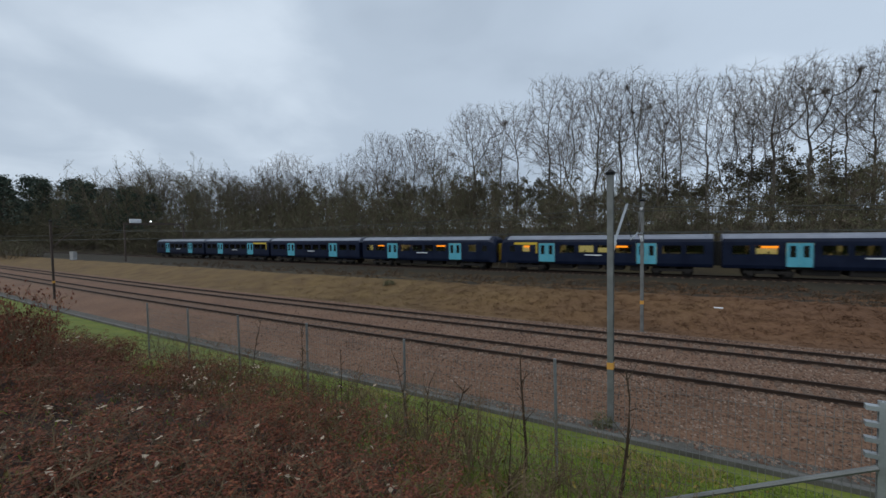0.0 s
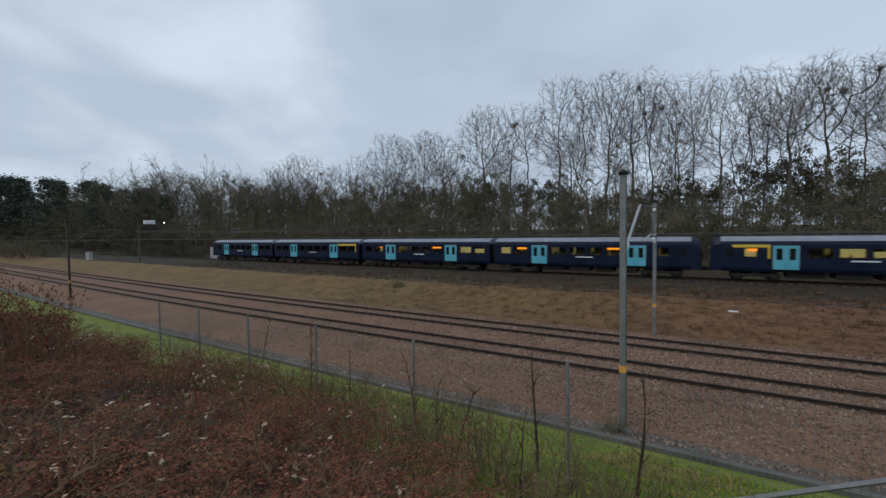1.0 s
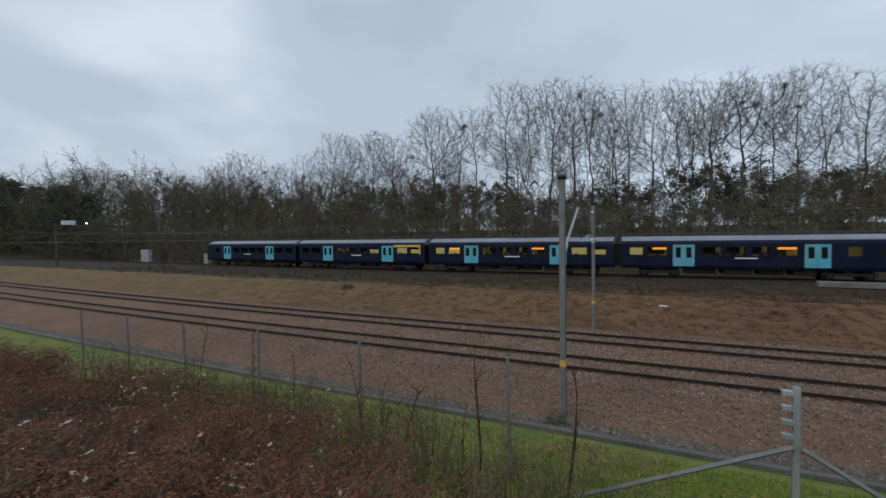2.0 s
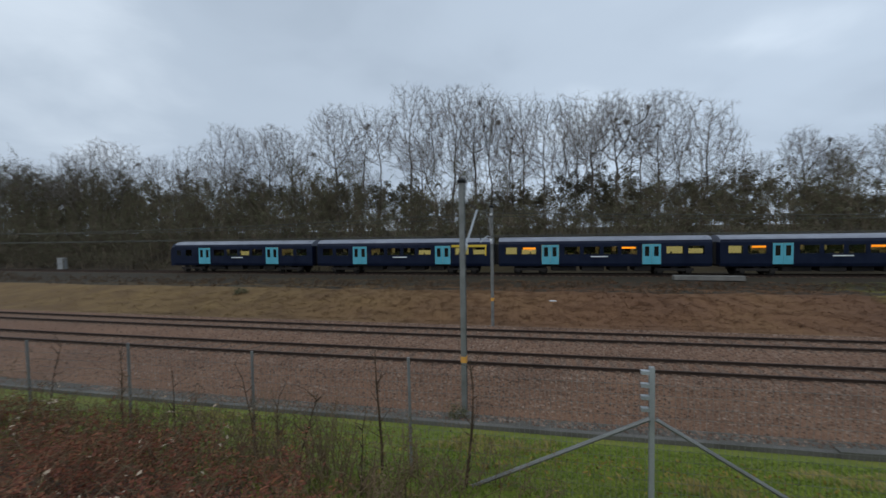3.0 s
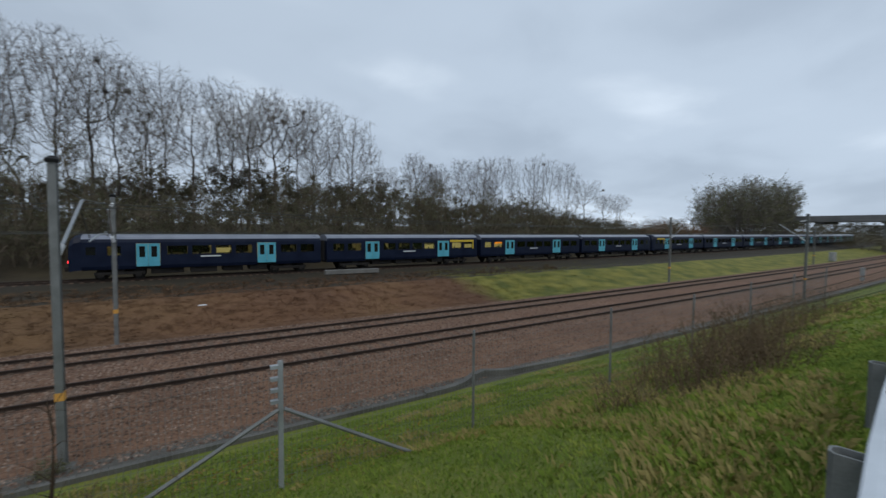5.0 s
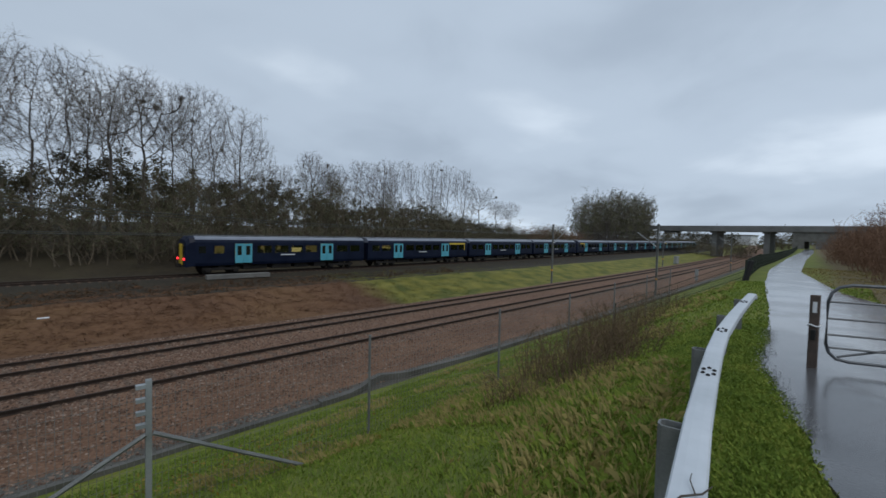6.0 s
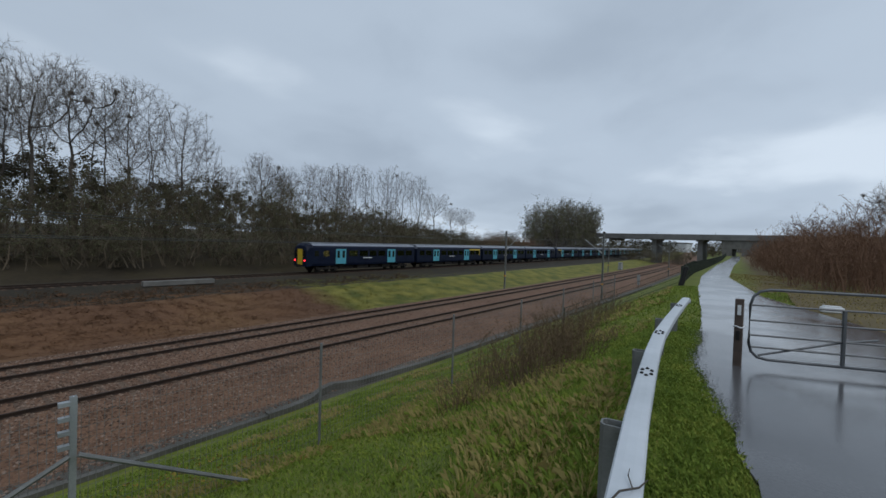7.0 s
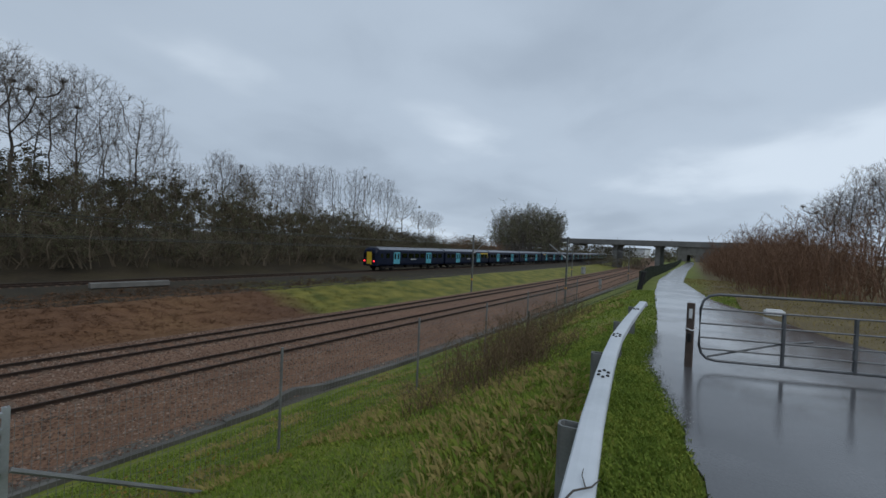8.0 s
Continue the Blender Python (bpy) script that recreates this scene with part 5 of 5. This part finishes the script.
for k in range(34):
    x = 27.5 + 2.9 * k if k < 26 else 29 + 2.5 * (k - 26)
    edge = float(np.interp(x, [27.5, 28, 31, 39, 60, 124], [-5.2, -2.6, -0.6, 1.2, 4.2, 7.4]))
    y = edge - 2.6 - rnd_haw.uniform(0, 1.2) if k < 26 else -9.5 - 2.2 * (k - 26)
    tall = rnd_haw.uniform(1.0, 1.45) * (1.0 if x < 60 else 0.8)
    plant("hawthorn_bush", "bare red-brown hawthorn bush lining the path", "bush", HAW[k % 3], scaled(x, y, 47 * k, 1.05, tall), "hawthorns along the path", ("branchwork", "foliage"))
for k in range(10):
    x = 31 + 7.5 * k
    y = float(np.interp(x, [27, 39, 60, 124], [-12, -4.5, -1.5, 2])) - rnd_haw.uniform(0, 3)
    plant("hawthorn_bush", "tall bare red-brown hawthorn behind the path's hedge", "bush", HAW[(k + 1) % 3], scaled(x, y, 31 * k, 1.3, 1.5 + 0.35 * rnd_haw.random()), "hawthorns along the path", ("branchwork", "foliage"))
for x, y, h in ((44, -7.2, 0.56), (48, -5.6, 0.5), (51, -9, 0.6), (57, -7.0, 0.52), (63, -10, 0.6), (70, -7.5, 0.52), (40, -8.5, 0.55), (84, -6, 0.42)):
    plant("bare_tree", "small leafless tree standing behind the hawthorns", "tree", TREE_KINDS[int(x) % 5], scaled(x, y, x * 20, h * 0.9, h * 0.86), "trees by the path")

# brambles on the near slope
BRAMBLE = [scrub_meshes(61 + k, 2.6, 1.3, 48, 4200, 0.021, M_STEM, M_DEADLEAF) for k in range(3)]
PALE = [scrub_meshes(71 + k, 2.4, 1.5, 22, 120, 0.043, M_STEM, M_PALELEAF) for k in range(2)]
rnd_br = random.Random(3)
BRAMBLE_AT = []
for k in range(44):
    x = -2.9 - 0.42 * k + rnd_br.uniform(-0.5, 0.5)
    far_edge = float(np.interp(x, [-20, -14.7, -11.7, -8.3, -5.6, -3.7, -2.4], [3.0, 3.2, 4.0, 4.7, 4.5, 3.9, 3.0]))
    BRAMBLE_AT.append((x, rnd_br.uniform(1.3, far_edge)))
for k in range(34):
    x = -1.9 - 0.3 * k + rnd_br.uniform(-0.3, 0.3)
    BRAMBLE_AT.append((x, rnd_br.uniform(-1.2 if x < -3 else 0.9, 1.7)))
for k, (x, y) in enumerate(BRAMBLE_AT):
    kind = PALE[k % 2] if k % 4 == 3 else BRAMBLE[k % 3]
    label = "dry bush with pale curled leaves" if k % 4 == 3 else "tangled bramble bush with dead red-brown leaves"
    h = rnd_br.uniform(0.5, 0.8) * float(np.interp(y, [-1, 1.2, 2.4, 4.6], [0.42, 0.55, 0.85, 1.0]))
    plant("bramble_bush", label, "bush", kind, scaled(x, y, 83 * k, 0.95, h), "brambles on the slope", ("branchwork", "foliage"))
for x, y, h in ((-8.9, 0.75, 1.5), (-9.6, 0.2, 1.6), (-10.4, 1.0, 1.6), (-11.4, 0.3, 1.55), (-13.4, 0.7, 1.5), (-15.6, 1.0, 1.6), (-18, 1.2, 1.7)):
    plant("bramble_bush", "tall dark bramble and thorn bush at the slope's edge", "bush", BRAMBLE[0], scaled(x, y, x * 31, 0.95, h), "brambles on the slope", ("branchwork", "foliage"))

# bare saplings and weeds
def sapling(x, y, h, seed, lean=0.0, thick=0.016):
    rnd = random.Random(seed)
    tw = Skin()
    p, way = Vector((0, 0, -0.2)), Vector((lean, 0, 1)).normalized()
    pts = [p]
    for k in range(6):
        way = (way + jitter(rnd, 0.05)).normalized()
        q = pts[-1] + way * (h + 0.2) / 6
        pts.append(q)
    for k in range(12):
        i = rnd.randrange(1, 6)
        at = pts[i].lerp(pts[i + 1], rnd.random())
        d = (Vector((rnd.gauss(0, 1), rnd.gauss(0, 1), 1.6))).normalized()
        e = at + d * rnd.uniform(0.08, 0.26)
        tw.limb(at, e, 0.008, 0.004)
        tw.limb(e, e + (d + jitter(rnd, 0.4)).normalized() * 0.15, 0.004, 0.002)
    t = plant("sapling", "thin leafless sapling on the slope by the fence", "sapling", (mesh_of(tube(bmnew(), pts, [thick * (1 - 0.12 * k) for k in range(7)], 6), "stem", M_DOCK), tw.mesh("crown", M_DOCK)), Matrix.Translation((x, y, ground_z(x, y))), "saplings", ("stem", "crown"))
    return t


sapling(-2.75, 6.0, 1.9, 1, -0.03, 0.032)
sapling(-1.35, 5.8, 1.9, 2, 0.0, 0.03)
sapling(-3.6, 5.0, 1.3, 3, 0.08)
sapling(-3.9, 5.0, 1.2, 4, -0.05)
sapling(-4.4, 5.3, 1.5, 5)
sapling(-6.2, 5.4, 1.5, 6, 0.05)
sapling(-7.6, 5.6, 1.7, 7)
sapling(-9.5, 5.5, 1.8, 8)
sapling(-2.2, 4.2, 0.9, 9)
FIRLET = scrub_meshes(83, 0.7, 0.7, 14, 500, 0.04, M_STEM, M_IVY)
plant("small_shrub", "small dark evergreen shrub at the mast's foot", "shrub", FIRLET, scaled(-2.9, 12.55, 0, 1.0, 1.0), "", ("branchwork", "foliage"))
plant("small_shrub", "dark tuft of growth on the brown bank", "shrub", FIRLET, scaled(-26.5, 30.5, 0, 2.0, 1.4), "", ("branchwork", "foliage"))

WEED = [scrub_meshes(91 + k, 1.9, 1.6, 46, 260, 0.024, M_STEM, M_STEM, forks=7, twigs=2) for k in range(3)]
for k, (x, y, h) in enumerate(((7.6, 3.5, 0.9), (8.2, 4.4, 1.05), (9.1, 3.6, 1.0), (10.1, 4.0, 1.1), (8.6, 3.9, 1.05), (9.6, 4.2, 1.1), (10.6, 4.6, 1.1), (12.0, 5.0, 1.15), (13.5, 5.4, 1.1), (6.6, 4.0, 0.6), (15.5, 5.6, 1.1), (11.2, 3.8, 0.7), (17.5, 5.8, 1.0), (19.5, 6.0, 1.0), (-2.6, 4.4, 0.8), (-1.6, 4.6, 0.75), (-3.1, 5.2, 1.0), (-4.2, 4.4, 0.95), (-5.6, 4.6, 1.0), (-7.2, 4.9, 1.0), (-9.3, 4.8, 1.0), (-11.8, 5.0, 1.0), (-13.5, 5.0, 1.0), (-0.9, 5.6, 0.55), (-3.7, 4.8, 0.9), (-4.9, 5.1, 0.95), (-6.4, 5.2, 0.7), (-8.4, 5.3, 0.75), (-2.0, 3.4, 0.4), (-10.5, 5.0, 0.8))):
    plant("dry_weeds", "clump of tall dry brown weed stems", "weeds", WEED[k % 3], scaled(x, y, 77 * k, 0.9, h), "dry weeds on the slope", ("branchwork", "foliage"))


# low brown growth between the bank and the far track
GROWTH = [scrub_meshes(95 + k, 5, 1.0, 26, 900, 0.05, M_DEADSCRUB, M_DEADSCRUB) for k in range(2)]
for k in range(38):
    x = -80 + 3.2 * k + rnd_br.uniform(-1, 1)
    v = 35.5 + 2.2 * (k % 3) if x < 24 else 36.5 + 1.5 * (k % 3)
    plant("brown_growth", "low dead brown growth in front of the far track", "growth", GROWTH[k % 2], scaled(x, bend(x) + v, 180 * k + rnd_br.uniform(-20, 20), 1.15, rnd_br.uniform(0.5, 1.05)), "dead growth by the far line", ("branchwork", "foliage"))


# grass
def grass_field(name, label, count, mat, seed, inside, tall, wide=None, tuft=0):
    """Single blades, or tufts of blades that lean outwards from one root."""
    rnd = random.Random(seed)
    verts, faces = [], []
    while len(faces) < count:
        x = rnd.uniform(-14, 26) if rnd.random() < 0.6 else rnd.uniform(-3, 12)
        y = bend(x) + rnd.uniform(-1.5, 11.6)
        if wide:
            x, y = rnd.uniform(wide[0], wide[1]), rnd.uniform(wide[2], wide[3])
        if not inside(x, y, rnd):
            continue
        z = ground_z(x, y)
        far = max(1.0, math.hypot(x, y) / 7.0)
        size = rnd.uniform(0.6, 1.25)
        for k in range(tuft or 1):
            h, w = rnd.uniform(*tall) * (size if tuft else 1), rnd.uniform(0.004, 0.009) * far
            a = rnd.uniform(0, 6.28)
            lean = rnd.uniform(0.2, 1.0) * h
            dx, dy = math.cos(a), math.sin(a)
            r = rnd.uniform(0, 0.11) * size if tuft else 0
            px, py = x + dx * r, y + dy * r
            n = len(verts)
            verts.extend([(px - dy * w, py + dx * w, z - 0.01), (px + dy * w, py - dx * w, z - 0.01), (px + dx * lean * 0.4 + dy * w * 0.6, py + dy * lean * 0.4 - dx * w * 0.6, z + h * 0.7),
                          (px + dx * lean, py + dy * lean, z + h * (0.95 if lean < 0.8 * h else 0.75))])
            faces.append((n, n + 1, n + 2))
            faces.append((n, n + 2, n + 3))
    me = bpy.data.meshes.new(name)
    me.from_pydata(verts, [], faces)
    me.materials.append(mat)
    tagged(new(name, me), label, "grass", kind="stuff")


def lawn(x, y, rnd):
    if x < -2.6 - 0.8 * rnd.random() and y < np.interp(x, [-20, -14.7, -11.7, -8.3, -5.6, -3.7, -2.4], [3.0, 3.2, 4.0, 4.7, 4.5, 3.9, 3.0]) + 0.5 * rnd.random() and rnd.random() < 0.85:
        return False
    return not on_path(x, y, -0.05 + 0.1 * rnd.random()) and math.hypot(x - 0.3, y + 0.4) > 0.9


def rough(x, y, rnd):
    patch = noise.noise((x * 0.35, y * 0.35, 2)) + 0.5 * noise.noise((x * 1.1, y * 1.1, 8))
    d = y - float(np.interp(x, PATH_X, PATH_L))
    return lawn(x, y, rnd) and d > 1.2 and patch + (0.35 if x > 5 and 2 < d < 6 else -0.1) > 0.15 * rnd.random() + 0.12


def by_rail(x, y, rnd):
    d = y - float(np.interp(x, PATH_X, PATH_L))
    return lawn(x, y, rnd) and d < 0.7 + rnd.expovariate(1.6) and x > 1.5 + rnd.expovariate(0.9) and x < 13.5 - rnd.expovariate(0.8)


grass_field("grass", "short green winter grass over the slope", 300000, M_GRASS, 1, lawn, (0.03, 0.085))
grass_field("verge_grass", "lush green grass along the guard rail", 80000, M_GRASS, 5, by_rail, (0.025, 0.075), (1.5, 14, -0.9, 3.6))
grass_field("dry_grass", "straw-coloured dry grass in tussocks on the slope", 90000, M_STRAW, 2, rough, (0.05, 0.15), None, 9)
grass_field("grass_tussocks", "taller dull green grass tussocks", 80000, M_GRASS, 4, rough, (0.05, 0.13), None, 12)


def beside_path(x, y, rnd):
    return y < np.interp(x, PATH_X, PATH_R) + 0.15 * rnd.random() and y > np.interp(x, PATH_X, PATH_R) - 9


grass_field("dry_grass", "dull dry grass between the path and the hawthorns", 30000, M_VERGE, 9, beside_path, (0.02, 0.055), (12, 44, -12, 6))


def bank_growth():
    """Dead grass and weeds matted over the cutting bank."""
    rnd = random.Random(12)
    verts, faces = [], []
    while len(faces) < 70000:
        x = rnd.gauss(0, 26)
        v = rnd.uniform(25.8, 41.0)
        y = bend(x) + v
        clump = noise.noise((x * 1.3, y * 1.3, 6)) + 0.7 * noise.noise((x * 4.0, y * 4.0, 2))
        if clump < rnd.uniform(-0.45, 0.25):
            continue
        z = ground_z(x, y)
        h, w, a = rnd.uniform(0.03, 0.08) * (1 + max(0, clump)), rnd.uniform(0.012, 0.035), rnd.uniform(0, 6.28)
        dx, dy = math.cos(a), math.sin(a)
        lean = rnd.uniform(2.0, 4.5) * h
        n = len(verts)
        verts.extend([(x - dy * w, y + dx * w, z + 0.01), (x + dy * w, y - dx * w, z + 0.01), (x + dx * lean, y + dy * lean, z + h)])
        faces.append((n, n + 1, n + 2))
    me = bpy.data.meshes.new("bank_growth")
    me.from_pydata(verts, [], faces)
    me.materials.append(M_BANK)
    tagged(new("bank_growth", me), "matted dead grass and weeds on the cutting bank", "grass", kind="stuff")


bank_growth()


def fallen_leaves():
    rnd = random.Random(6)
    sk = Skin()
    for k in range(700):
        x, y = rnd.uniform(-6, 5), rnd.uniform(5.5, 11)
        if rnd.random() < 0.35:
            x, y = rnd.gauss(1.5, 1.8), rnd.gauss(8.8, 0.9)
        sk.leaf(Vector((x, y, ground_z(x, y) + 0.06)), rnd.uniform(0.03, 0.06), rnd)
    tagged(new("fallen_leaves", sk.mesh("fallen_leaves", M_YELLEAF)), "yellow fallen leaves lying in the grass", "leaves", kind="stuff")


M_YELLEAF = surf("yellow_fallen_leaves", [(0.14, 0.10, 0.015), (0.30, 0.22, 0.04)], 2.0, 0.8, 0.0, island=0.6)
fallen_leaves()


def ballast_stones():
    """Loose stones proud of the ballast on the shoulder nearest the fence."""
    rnd = random.Random(8)
    verts, faces = [], []
    base = [(1, 0, 0), (-1, 0, 0), (0, 1, 0), (0, -1, 0), (0, 0, 1), (0, 0, -1)]
    tris = [(0, 2, 4), (2, 1, 4), (1, 3, 4), (3, 0, 4), (2, 0, 5), (1, 2, 5), (3, 1, 5), (0, 3, 5)]
    for k in range(52000):
        x = rnd.gauss(0, 13)
        v = rnd.uniform(12.5, 25.2)
        y = bend(x) + v
        r = rnd.uniform(0.02, 0.062)
        n = len(verts)
        z = ground_z(x, y)
        turn = rnd.uniform(0, 3)
        c, s = math.cos(turn), math.sin(turn)
        for a, b, h in base:
            q = r * rnd.uniform(0.6, 1.25)
            verts.append((x + q * (a * c - b * s), y + q * (a * s + b * c), z + q * h * 0.8))
        faces.extend([(n + a, n + b, n + d) for a, b, d in tris[:4]])
    me = bpy.data.meshes.new("ballast_stones")
    me.from_pydata(verts, [], faces)
    me.materials.append(M_STONE)
    tagged(new("ballast_stones", me), "loose brown and grey ballast stones", "stones", kind="stuff")


def path_gravel():
    """Wet pale grit washed along the path's grassy edge."""
    rnd = random.Random(15)
    sk = Skin()
    for k in range(900):
        x = rnd.uniform(6, 12)
        y = float(np.interp(x, PATH_X, PATH_L)) + rnd.gauss(-0.03, 0.07)
        r = rnd.uniform(0.003, 0.008)
        sk.limb(Vector((x - r, y, 3.476)), Vector((x + r, y + rnd.uniform(-r, r), 3.478)), r, r * 0.6, 4)
    tagged(new("path_gravel", sk.mesh("path_gravel", M_GREYWHITE)), "pale wet grit washed along the path's edge", "gravel", kind="stuff")


path_gravel()
M_STONE = surf("ballast_stone", [(0.026, 0.014, 0.009), (0.135, 0.08, 0.054), (0.37, 0.28, 0.22)], 0.5, 0.85, 0.0, island=1.0, detail=5)
ballast_stones()


motions()
